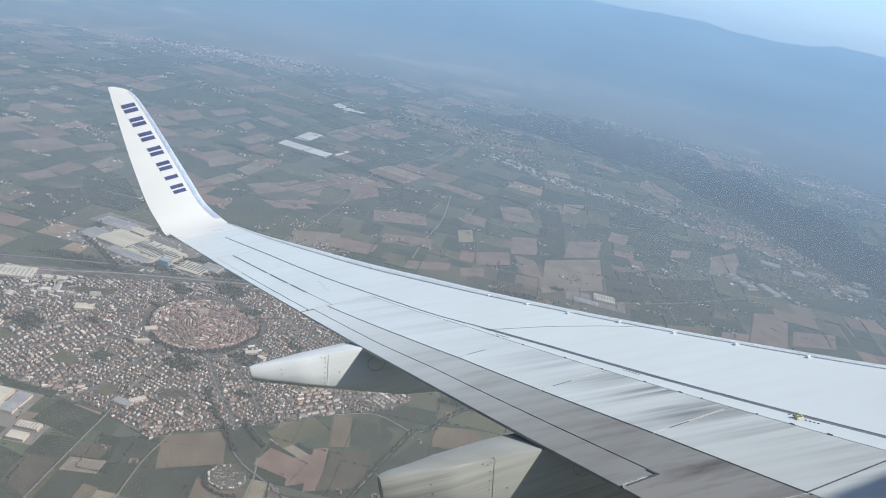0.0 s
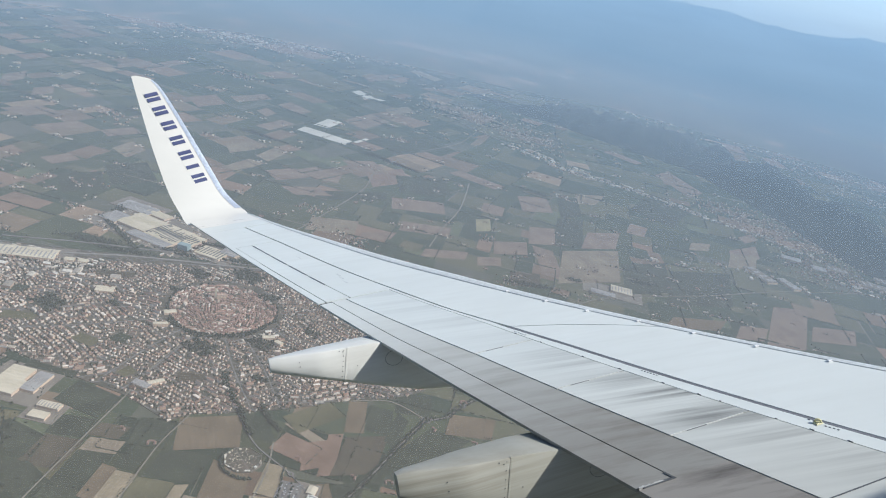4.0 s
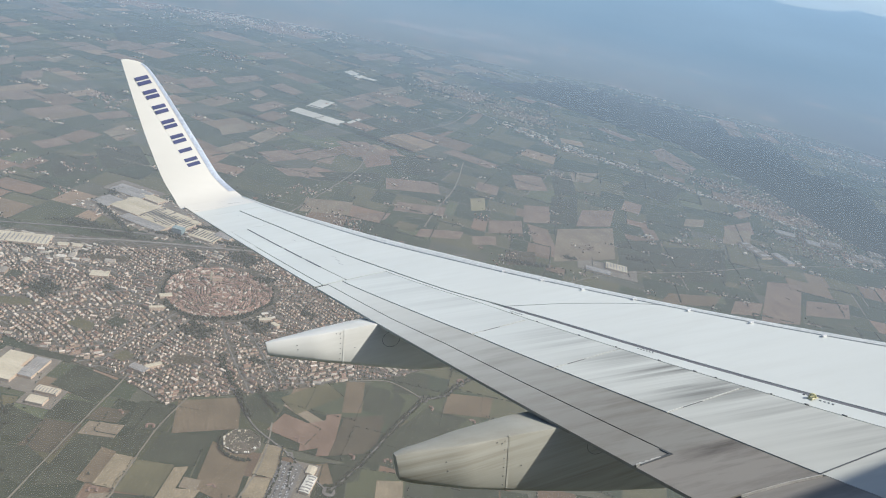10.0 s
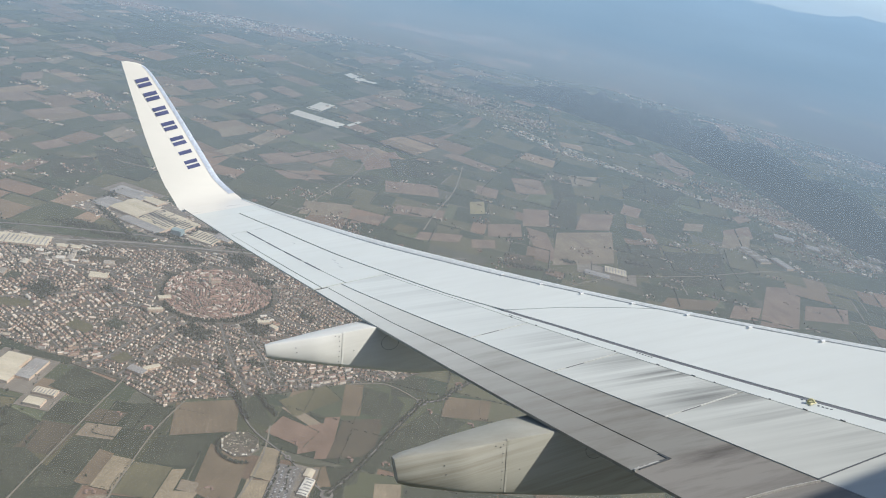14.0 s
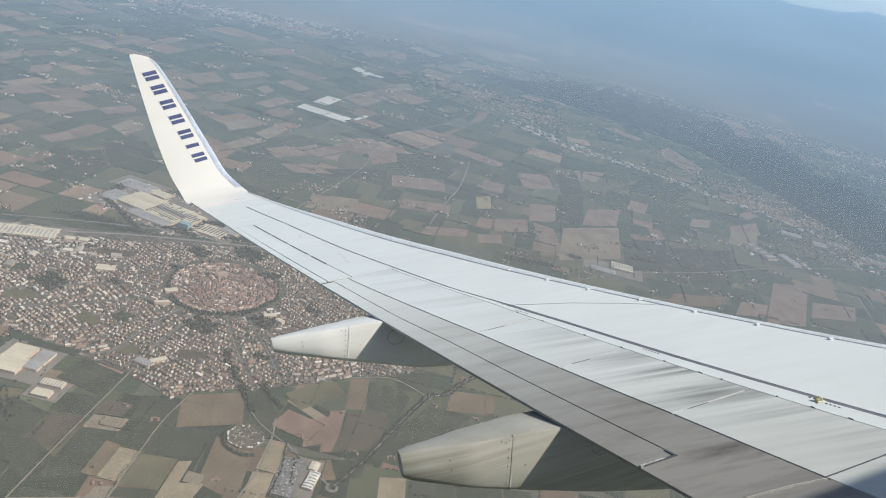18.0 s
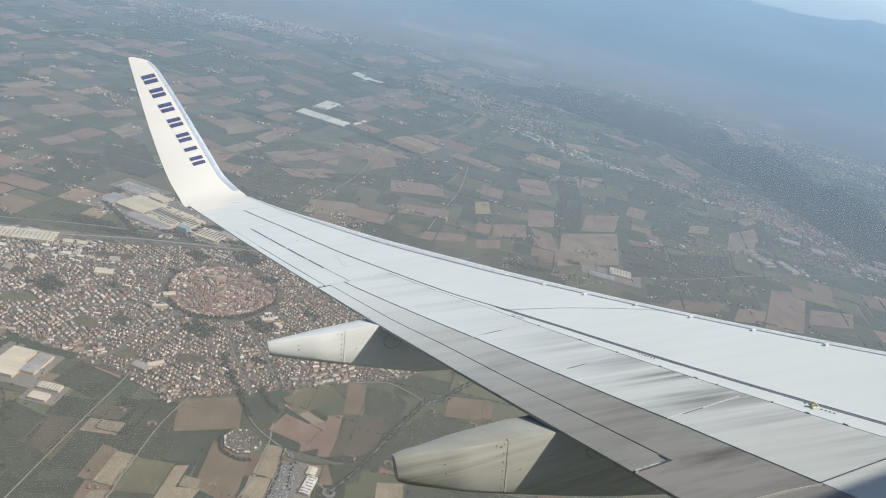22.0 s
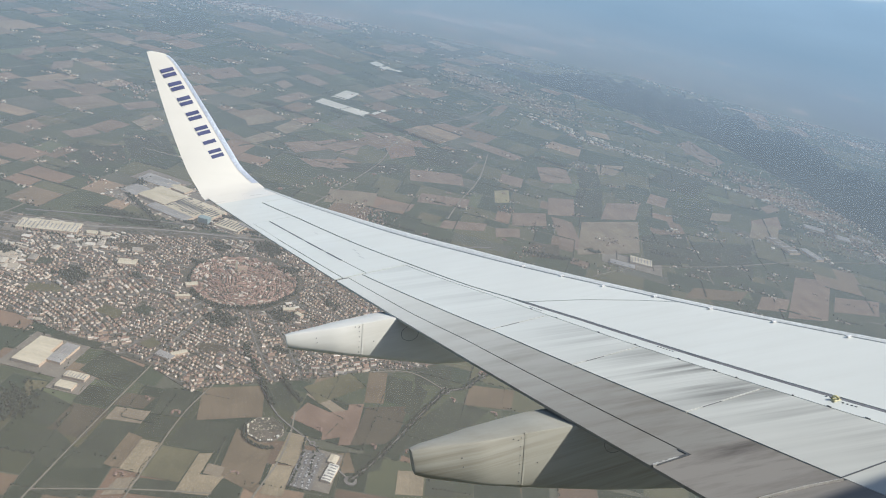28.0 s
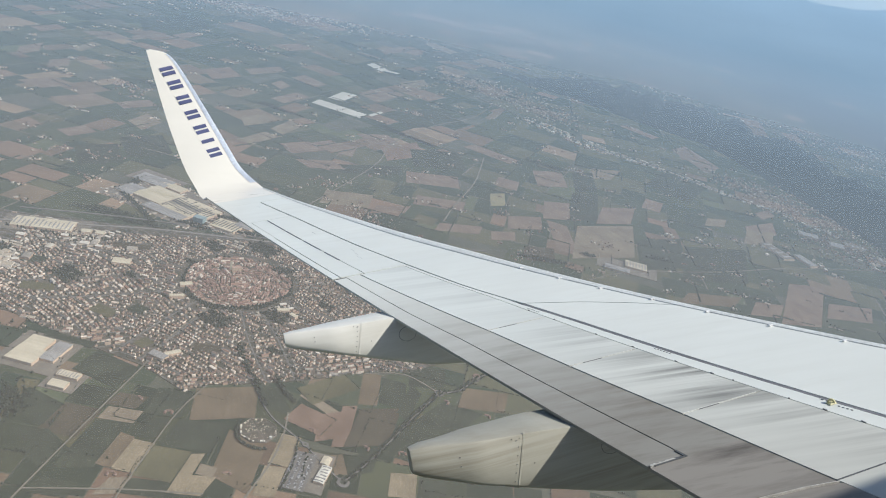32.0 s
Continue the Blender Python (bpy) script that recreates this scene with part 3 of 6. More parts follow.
fairing(10.05, 0.165, (-1.04, -0.5, 0.1, 0.6, 1.3, 2.1), (-1.245, -1.265, -1.29, -1.36, -1.38, -1.44), (-1.41, -1.60, -1.815, -1.99, -2.12, -1.80), -0.25, (0.345, -1.52), FAIR_CLEAN, "clean white canoe-shaped flap track fairing")
fairing(7.25, 0.19, (-0.46, 0.06, 0.65, 1.2, 2.0, 3.0), (-1.632, -1.67, -1.72, -1.80, -1.84, -1.90), (-1.875, -2.08, -2.29, -2.48, -2.71, -2.40), 0.39, (1.29, -2.02), FAIR, "brown-streaked canoe-shaped flap track fairing")


def fuselage():
    """The cabin wall round the camera, a plain tube with one window opening."""
    bm = bmesh.new()
    n, xs = 96, np.linspace(-9, 9, 91)
    rings = []
    for x in xs:
        rings.append([bm.verts.new((x, 1.88 * math.cos(2 * math.pi * k / n), 0.80 + (1.78 if k <= n // 2 else 3.3) * math.sin(2 * math.pi * k / n))) for k in range(n)])
    for i in range(90):
        for k in range(n):
            xm, a = (xs[i] + xs[i + 1]) / 2, 2 * math.pi * (k + 0.5) / n
            if math.cos(a) > 0 and abs(xm + 1.66) < 0.31 and abs(1.78 * math.sin(a) - 0.22) < 0.33:
                continue
            bm.faces.new((rings[i][k], rings[i + 1][k], rings[i + 1][(k + 1) % n], rings[i][(k + 1) % n]))
    bm.faces.new(rings[0])
    bm.faces.new(rings[-1])
    bmesh.ops.solidify(bm, geom=bm.faces[:], thickness=0.02)
    ob = part("fuselage_wall", bm, HULL)
    ob.matrix_world = AIR
    return tagged(smooth(ob), "white airliner cabin wall with one window opening", "fuselage", kind="structure")


fuselage()

# ================= the land: ground at z = 0, built at quarter size =================
def land_material(name, source, bare=0.0):
    """Farmland: each field takes one crop or soil colour; rows, patches and grain on top."""
    m, n, links, b = shader(name, 0.95)
    if source == "object":
        pick = n.new("ShaderNodeObjectInfo").outputs["Random"]
    else:
        pick = n.new("ShaderNodeNewGeometry").outputs["Random Per Island"]
    soil = ramp(n, [(0.0, (0.031, 0.047, 0.033)), (0.26, (0.039, 0.055, 0.036)), (0.46, (0.050, 0.064, 0.041)), (0.62, (0.075, 0.082, 0.052)), (0.74, (0.125, 0.098, 0.074)),
                    (0.82, (0.165, 0.122, 0.092)), (0.90, (0.14, 0.115, 0.083)), (0.945, (0.21, 0.165, 0.12)), (0.965, (0.075, 0.095, 0.058))], True)
    for e in list(soil.color_ramp.elements)[4:]:  # less bare soil, more crop
        e.position = 1 - (1 - e.position) * (1 - bare)
    links.new(pick, soil.inputs[0])
    at = coords(n, links, (1, 1, 1), "Object" if source != "object" else "Generated")
    geo = n.new("ShaderNodeNewGeometry")
    big = node(n, "ShaderNodeTexNoise", Scale=0.02, Detail=5.0, Roughness=0.6)
    links.new(geo.outputs["Position"], big.inputs["Vector"])
    small = node(n, "ShaderNodeTexNoise", Scale=0.4, Detail=4.0, Roughness=0.65)
    links.new(geo.outputs["Position"], small.inputs["Vector"])
    wave = node(n, "ShaderNodeTexWave", Scale=0.45, Distortion=1.5, Detail=2.0)
    links.new(geo.outputs["Position"], wave.inputs["Vector"])
    one = ramp(n, [(0.3, (0.80, 0.84, 0.86)), (0.7, (1.18, 1.14, 1.10))])
    links.new(big.outputs[0], one.inputs[0])
    two = ramp(n, [(0.3, (0.86, 0.86, 0.86)), (0.7, (1.12, 1.12, 1.12))])
    links.new(small.outputs[0], two.inputs[0])
    three = ramp(n, [(0.0, (0.95, 0.95, 0.95)), (1.0, (1.05, 1.05, 1.05))])
    links.new(wave.outputs[0], three.inputs[0])
    c = mixed(n, links, "MULTIPLY", 1.0, soil.outputs[0], one.outputs[0])
    c = mixed(n, links, "MULTIPLY", 1.0, c, two.outputs[0])
    c = mixed(n, links, "MULTIPLY", 1.0, c, three.outputs[0])
    # same soil colours, multiplied paler for the far fields than the near ones
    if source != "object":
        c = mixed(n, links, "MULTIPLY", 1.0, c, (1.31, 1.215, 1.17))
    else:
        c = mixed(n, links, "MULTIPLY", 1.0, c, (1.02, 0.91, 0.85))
    links.new(c, b.inputs["Base Color"])
    b.inputs["Specular IOR Level"].default_value = 0.1
    return m


def island_colours(name, colours, rough=0.8, speck=1.2, single=False):
    """One colour of a short list for each house of a joined mesh, or for each object."""
    m, n, links, b = shader(name, rough)
    r = ramp(n, [(i / len(colours), c) for i, c in enumerate(colours)], True)
    pick = n.new("ShaderNodeObjectInfo").outputs["Random"] if single else n.new("ShaderNodeNewGeometry").outputs["Random Per Island"]
    links.new(pick, r.inputs[0])
    fine = node(n, "ShaderNodeTexNoise", Scale=speck, Detail=4.0)
    links.new(n.new("ShaderNodeNewGeometry").outputs["Position"], fine.inputs["Vector"])
    two = ramp(n, [(0.3, (0.75, 0.75, 0.75)), (0.7, (1.2, 1.2, 1.2))])
    links.new(fine.outputs[0], two.inputs[0])
    links.new(mixed(n, links, "MULTIPLY", 1.0, r.outputs[0], two.outputs[0]), b.inputs["Base Color"])
    return m


FIELD = land_material("field_soil", "object")
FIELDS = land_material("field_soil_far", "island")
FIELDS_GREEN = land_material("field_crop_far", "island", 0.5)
GRASS = grainy("rough_grass", (0.053, 0.062, 0.041), (0.092, 0.093, 0.064), 0.95, 0.02, 30, 0.0)
ASPHALT = grainy("pale_road", (0.13, 0.125, 0.115), (0.18, 0.172, 0.16), 0.9, 0.1, 12, 0.0)
TRACKM = grainy("farm_track", (0.15, 0.138, 0.108), (0.21, 0.19, 0.15), 0.95, 0.1, 12, 0.0)
TOWNM = grainy("town_ground", (0.045, 0.048, 0.033), (0.125, 0.102, 0.078), 0.95, 0.05, 20, 0.0)
LEAF = grainy("tree_leaves", (0.020, 0.030, 0.021), (0.042, 0.054, 0.033), 0.9, 0.5, 8, 0.0)
WOOD = grainy("forest_canopy", (0.008, 0.013, 0.012), (0.016, 0.023, 0.019), 0.95, 0.03, 10, 0.0)
ROCK = grainy("mountain_side", (0.045, 0.055, 0.05), (0.10, 0.105, 0.095), 0.95, 0.004, 10, 0.0)
WALL_TONES = [(0.60, 0.48, 0.37), (0.74, 0.63, 0.51), (0.48, 0.34, 0.25), (0.80, 0.72, 0.62), (0.66, 0.50, 0.37)]
TILE_TONES = [(0.19, 0.115, 0.084), (0.25, 0.155, 0.115), (0.14, 0.09, 0.07), (0.28, 0.195, 0.15), (0.21, 0.125, 0.092), (0.64, 0.53, 0.43), (0.17, 0.105, 0.08), (0.23, 0.165, 0.125), (0.12, 0.095, 0.082), (0.36, 0.27, 0.205), (0.26, 0.152, 0.11), (0.17, 0.13, 0.105), (0.22, 0.14, 0.105), (0.72, 0.63, 0.53)]
SHED_TONES = [(0.50, 0.45, 0.37), (0.36, 0.32, 0.27), (0.66, 0.61, 0.53), (0.28, 0.25, 0.21), (0.42, 0.36, 0.28), (0.30, 0.22, 0.17)]
WALLS = island_colours("house_walls", WALL_TONES)
OLDWALLS = island_colours("old_town_walls", [(0.30, 0.22, 0.165), (0.36, 0.275, 0.21), (0.30, 0.225, 0.17), (0.38, 0.30, 0.23), (0.70, 0.62, 0.51)])
TILES = island_colours("suburb_roofs", TILE_TONES)
OLDTILES = island_colours("old_town_tiles", [(0.25, 0.145, 0.11), (0.31, 0.185, 0.14), (0.19, 0.12, 0.095), (0.38, 0.27, 0.21), (0.27, 0.16, 0.12), (0.21, 0.13, 0.10), (0.33, 0.21, 0.16), (0.29, 0.18, 0.14), (0.60, 0.51, 0.43)])
SHEDS = island_colours("shed_roofs", SHED_TONES, 0.6)
WALL_ONE = island_colours("plain_wall", WALL_TONES, single=True)
TILE_ONE = island_colours("plain_tiled_roof", TILE_TONES, single=True)
SHED_ONE = island_colours("plain_shed_roof", SHED_TONES, 0.6, single=True)
PALE = grainy("pale_roof_sheet", (0.53, 0.465, 0.345), (0.65, 0.58, 0.44), 0.6, 0.05, 20, 0.0)
TANROOF = grainy("tan_roof_sheet", (0.53, 0.46, 0.32), (0.64, 0.56, 0.42), 0.6, 0.05, 20, 0.0)
BALLAST = grainy("railway_ballast", (0.20, 0.185, 0.165), (0.27, 0.25, 0.225), 0.9, 0.1, 12, 0.0)
GREYROOF = grainy("grey_roof_sheet", (0.26, 0.25, 0.24), (0.36, 0.35, 0.33), 0.6, 0.05, 20, 0.0)
SHEET = grainy("white_crop_sheet", (0.62, 0.60, 0.52), (0.74, 0.71, 0.63), 0.5, 0.05, 20, 0.0)

ground_mesh = raw_mesh("ground", [(-4950, -1500, 0), (4950, -1500, 0), (4950, 4950, 0), (-4950, 4950, 0)], [(0, 1, 2, 3)], [GRASS])
ground = tagged(new("ground", ground_mesh), "hazy green and brown farm plain", "ground", kind="structure")

# ---- distance haze painted on an added shallow bowl round the flight, denser farther out ----
def haze_bowl():
    n, radii = 120, [60, 110, 160, 220, 300, 400, 520, 680, 880, 1150, 1500, 1950, 2500, 3100, 3800, 4700]
    lo, hi = radians(-80), radians(80)
    vs, fs = [], []
    for j, r in enumerate(radii):
        for i in range(n + 1):
            a = lo + (hi - lo) * i / n
            vs.append((r * math.sin(a), r * math.cos(a), 250 + 240 * (r / 2400) ** 2))
    for j in range(len(radii) - 1):
        for i in range(n):
            k = j * (n + 1) + i
            fs.append((k, k + 1, k + n + 2, k + n + 1))
    m, nd, links, b = shader("painted_haze")
    nd.remove(b)
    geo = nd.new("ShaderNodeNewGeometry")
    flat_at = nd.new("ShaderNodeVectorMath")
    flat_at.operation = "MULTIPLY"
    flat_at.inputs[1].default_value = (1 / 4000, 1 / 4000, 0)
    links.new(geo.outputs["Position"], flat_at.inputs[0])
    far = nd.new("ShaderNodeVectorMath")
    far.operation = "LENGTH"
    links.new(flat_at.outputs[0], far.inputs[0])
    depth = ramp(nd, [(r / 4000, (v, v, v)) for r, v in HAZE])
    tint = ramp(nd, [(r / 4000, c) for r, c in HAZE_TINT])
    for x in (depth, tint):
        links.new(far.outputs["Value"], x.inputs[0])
    wisps = node(nd, "ShaderNodeTexNoise", Scale=0.004, Detail=4.0)
    links.new(geo.outputs["Position"], wisps.inputs["Vector"])
    vary = nd.new("ShaderNodeMapRange")
    for key, value in (("From Min", 0.3), ("From Max", 0.7), ("To Min", 0.97), ("To Max", 1.03)):
        vary.inputs[key].default_value = value
    links.new(wisps.outputs[0], vary.inputs["Value"])
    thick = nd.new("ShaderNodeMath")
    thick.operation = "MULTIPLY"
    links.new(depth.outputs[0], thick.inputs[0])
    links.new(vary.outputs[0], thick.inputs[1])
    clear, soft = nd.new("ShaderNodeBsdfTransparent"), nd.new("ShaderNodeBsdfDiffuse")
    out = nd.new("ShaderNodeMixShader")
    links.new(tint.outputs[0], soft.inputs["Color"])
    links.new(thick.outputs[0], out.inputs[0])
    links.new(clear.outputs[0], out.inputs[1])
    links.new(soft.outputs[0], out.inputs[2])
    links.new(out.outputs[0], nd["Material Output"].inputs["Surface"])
    ob = smooth(new("painted_haze_sheet", raw_mesh("painted_haze_sheet", vs, fs, [m])))
    tagged(ob, "added see-through sheet with pale blue distance haze painted on", "haze", kind="structure")


# haze put into the sheet by radius: first its opacity, then its colour
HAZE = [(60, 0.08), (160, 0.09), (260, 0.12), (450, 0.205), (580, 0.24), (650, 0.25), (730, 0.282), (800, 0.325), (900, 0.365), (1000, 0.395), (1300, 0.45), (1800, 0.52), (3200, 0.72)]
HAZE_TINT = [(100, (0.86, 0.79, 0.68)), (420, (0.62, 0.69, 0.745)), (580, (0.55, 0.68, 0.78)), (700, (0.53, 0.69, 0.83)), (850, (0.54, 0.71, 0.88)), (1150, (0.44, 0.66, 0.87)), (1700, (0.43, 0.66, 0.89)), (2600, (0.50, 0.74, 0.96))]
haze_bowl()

# ---- fields ----
GRAIN_DIR = -8.0  # the plain's field grid leans a little


def soil(name, dark, light):
    """Field ground: broad patches, fine grain, and rows drawn out along the field's length."""
    m, n, links, b = shader(name, 0.95)
    at = n.new("ShaderNodeNewGeometry").outputs["Position"]
    big = node(n, "ShaderNodeTexNoise", Scale=0.035, Detail=5.0, Roughness=0.6)
    small = node(n, "ShaderNodeTexNoise", Scale=0.6, Detail=4.0, Roughness=0.65)
    rows = node(n, "ShaderNodeTexNoise", Scale=1.0, Detail=3.0)
    links.new(at, big.inputs["Vector"])
    links.new(at, small.inputs["Vector"])
    links.new(coords(n, links, (26, 1.2, 1)), rows.inputs["Vector"])
    tone = ramp(n, [(0.3, tuple(c * 0.9 for c in dark)), (0.7, tuple(c * 1.08 for c in light))])
    links.new(big.outputs[0], tone.inputs[0])
    c = tone.outputs[0]
    for source, lo, hi in ((small, 0.80, 1.18), (rows, 0.86, 1.14)):
        r = ramp(n, [(0.32, (lo,) * 3), (0.68, (hi,) * 3)])
        links.new(source.outputs[0], r.inputs[0])
        c = mixed(n, links, "MULTIPLY", 1.0, c, r.outputs[0])
    links.new(c, b.inputs["Base Color"])
    b.inputs["Specular IOR Level"].default_value = 0.1
    return m


SOILS = {
    "pink": soil("pink_ploughed_soil", (0.17, 0.115, 0.085), (0.215, 0.146, 0.11)),
    "brown": soil("brown_soil", (0.125, 0.097, 0.064), (0.16, 0.122, 0.082)),
    "umber": soil("dark_umber_soil", (0.066, 0.058, 0.042), (0.088, 0.075, 0.053)),
    "straw": soil("straw_field", (0.185, 0.152, 0.11), (0.235, 0.193, 0.14)),
    "clay": soil("bare_clay_field", (0.172, 0.128, 0.10), (0.225, 0.168, 0.13)),
    "tan": soil("dry_stubble", (0.22, 0.18, 0.12), (0.28, 0.23, 0.155)),
    "olive": soil("olive_grassland", (0.09, 0.086, 0.05), (0.122, 0.112, 0.066)),
    "dark": soil("dark_green_crop", (0.037, 0.046, 0.032), (0.052, 0.060, 0.041)),
    "yellow": soil("yellow_crop", (0.235, 0.215, 0.125), (0.29, 0.26, 0.155)),
    "white": SHEET,
}
unit = raw_mesh("field", [(-0.5, -0.5, 0), (0.5, -0.5, 0), (0.5, 0.5, 0), (-0.5, 0.5, 0)], [(0, 1, 2, 3)], [FIELD])
TOWN = [(-560, 640), (-430, 600), (-330, 590), (-243, 559), (-192, 544), (-150, 519), (-134, 534), (-110, 542), (-74, 556), (-42, 572), (-4, 594), (33, 606), (62, 628), (50, 690), (-20, 790), (-100, 835), (-190, 828), (-330, 800), (-560, 770)]


def inside(x, y, poly):
    hit = False
    for (x0, y0), (x1, y1) in zip(poly, poly[1:] + poly[:1]):
        if (y0 > y) != (y1 > y) and x < (x1 - x0) * (y - y0) / (y1 - y0) + x0:
            hit = not hit
    return hit


rnd = random.Random(7)
plots = []


def split(x0, y0, x1, y1, small, place):
    w, d = x1 - x0, y1 - y0
    if max(w, d) < small * rnd.uniform(1.0, 2.1) or min(w, d) < small * 0.35:
        place(x0, y0, x1, y1)
        return
    k = rnd.uniform(0.3, 0.7)
    if w > d * rnd.uniform(0.6, 1.1):
        split(x0, y0, x0 + w * k, y1, small, place)
        split(x0 + w * k, y0, x1, y1, small, place)
    else:
        split(x0, y0, x1, y0 + d * k, small, place)
        split(x0, y0 + d * k, x1, y1, small, place)


def lay_fields():
    step = 230.0
    zone = 0
    for j in range(1, 15):
        for i in range(-14, 15):
            cx, cy = i * step + 40 * math.sin(j), j * step + 130
            if abs(cx) > cy * 0.95 + 300:
                continue
            zone += 1
            turn = radians(GRAIN_DIR + rnd.uniform(-9, 9) + (-18 if cy > 1100 and cx < 300 else 0))
            ca, sa = math.cos(turn), math.sin(turn)
            size = 34 + 0.022 * max(0, cy - 500)
            rise_z = 0.06 + 0.03 * (zone % 7)

            def place(x0, y0, x1, y1):
                u, v = (x0 + x1) / 2, (y0 + y1) / 2
                x, y = cx + u * ca - v * sa, cy + u * sa + v * ca
                gap = rnd.uniform(0.4, 1.3)
                if not inside(x, y, TOWN):
                    plots.append((math.hypot(x, y), x, y, rise_z, turn, x1 - x0 - gap, y1 - y0 - gap))

            h = step * 0.5
            split(-h, -h, h, h, size, place)
    plots.sort()
    near, far = plots[:175], plots[175:]
    for _, x, y, z, turn, w, d in near:
        ob = new("field", unit)
        ob.parent = ground
        ob.matrix_world = Matrix.LocRotScale((x, y, z), Euler((0, 0, turn)), (w, d, 1))
    vs, fs, which = [], [], []
    for _, x, y, z, turn, w, d in far:
        which.append(1 if x > 0.1 * y else 0)
        ca, sa = math.cos(turn), math.sin(turn)
        k = len(vs)
        for u, v in ((-1, -1), (1, -1), (1, 1), (-1, 1)):
            a, b = u * w / 2, v * d / 2
            vs.append((x + a * ca - b * sa, y + a * sa + b * ca, z))
        fs.append((k, k + 1, k + 2, k + 3))
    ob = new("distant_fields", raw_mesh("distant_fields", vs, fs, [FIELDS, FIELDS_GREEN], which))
    tagged(ob, "patchwork of green, brown and tan fields", "fields", kind="stuff")


lay_fields()


def field_tracks():
    """Pale dirt tracks along the edges of some of the plots, all in one mesh."""
    rr = random.Random(17)
    vs, fs = [], []
    for dist, x, y, z, turn, w, d in plots[:2600]:
        if dist < 640 or rr.random() > 0.13:
            continue
        ca, sa = math.cos(turn), math.sin(turn)
        half = 0.4 + dist / 3800
        long = rr.uniform(0.9, 2.2)
        if rr.random() < 0.5:
            edge = [(-w / 2 * long, d / 2 - half), (w / 2, d / 2 - half), (w / 2, d / 2 + half), (-w / 2 * long, d / 2 + half)]
        else:
            edge = [(w / 2 - half, -d / 2 * long), (w / 2 + half, -d / 2 * long), (w / 2 + half, d / 2), (w / 2 - half, d / 2)]
        k = len(vs)
        vs += [(x + u * ca - v * sa, y + u * sa + v * ca, 0.72) for u, v in edge]
        fs.append((k, k + 1, k + 2, k + 3))
    tagged(new("field_tracks", raw_mesh("field_tracks", vs, fs, [TRACKM])), "pale dirt tracks along the field edges", "farm tracks", kind="stuff")


field_tracks()

def crop(kind, x, y, w, d, turn, skew, lift):
    """One field: a slab of soil, its corners pushed askew by the lie of the plots."""
    mesh = raw_mesh("field", [(u + skew * v, v, z) for z in (0.0, -0.05) for u, v in ((-0.5, -0.5), (0.5, -0.5), (0.5, 0.5), (-0.5, 0.5))], [(0, 1, 2, 3)] + [(k + 4, (k + 1) % 4 + 4, (k + 1) % 4, k) for k in range(4)], [SOILS[kind]])
    ob = new("field", mesh)
    ob.parent = ground
    ob.matrix_world = Matrix.LocRotScale((x, y, lift), Euler((0, 0, radians(turn))), (w, d, 1))


NEAR_A = [("dark", -219, 532, 33, 44, 76, 0.15), ("dark", -215, 495, 31, 25, 2, -0.00), ("olive", -264, 488, 15, 28, 5, -0.12), ("umber", -217, 463, 29, 36, -2, 0.14), ("dark", -190, 443, 27, 53, 14, 0.74),
          ("straw", -185, 478, 27, 16, 1, 0.08), ("umber", -187, 496, 24, 17, 0, 0.18), ("dark", -156, 502, 29, 35, 3, 0.08), ("brown", -114, 514, 51, 42, 19, 0.13), ("dark", -159, 469, 16, 26, -4, 0.17),
          ("tan", -159, 436, 17, 34, -5, 0.00), ("brown", -173, 439, 12, 36, -14, -0.44), ("dark", -125, 469, 38, 33, 4, 0.21), ("brown", -86, 449, 34, 49, -23, -0.61), ("tan", -118, 428, 10, 39, 17, 1.64)]
NEAR_B = [("tan", -108, 417, 18, 20, 5, 0.40), ("straw", -105, 433, 13, 11, -7, -0.07), ("olive", -137, 433, 28, 34, -1, 0.12), ("dark", -140, 407, 30, 16, 3, 0.07), ("straw", -161, 404, 15, 16, 16, 0.62),
          ("dark", -219, 428, 25, 25, 60, 0.05), ("dark", -197, 394, 28, 15, 1, 0.10), ("tan", -55, 469, 16, 36, -6, -0.02), ("tan", -59, 433, 16, 32, 4, 0.27), ("pink", -43, 511, 26, 35, 67, -0.02),
          ("pink", -14, 511, 13, 52, 18, 1.45), ("straw", -39, 534, 10, 39, 64, 0.60), ("brown", 1, 568, 17, 47, 10, 0.45), ("dark", 22, 568, 24, 39, -9, -0.31), ("umber", 10, 516, 37, 48, 17, 0.62)]
NEAR_C = [("dark", 38, 557, 16, 37, -50, -1.79), ("dark", 58, 523, 38, 92, -12, 1.01), ("dark", 52, 602, 34, 34, 7, 0.13), ("olive", -35, 558, 50, 26, 44, 0.04), ("dark", -76, 530, 20, 30, -7, -0.92),
          ("dark", 5, 468, 25, 22, 27, 0.53), ("tan", 39, 452, 21, 26, 8, 0.19), ("dark", 62, 454, 22, 22, 9, 0.20), ("brown", -12, 463, 10, 23, 19, 0.09), ("dark", -247, 472, 28, 33, 86, 0.38),
          ("brown", 106, 581, 43, 32, 4, 0.20), ("dark", -231, 441, 26, 14, 12, -0.51)]
NEAR_C.append(("pink", -26, 507, 22, 32, 27, 0.66))
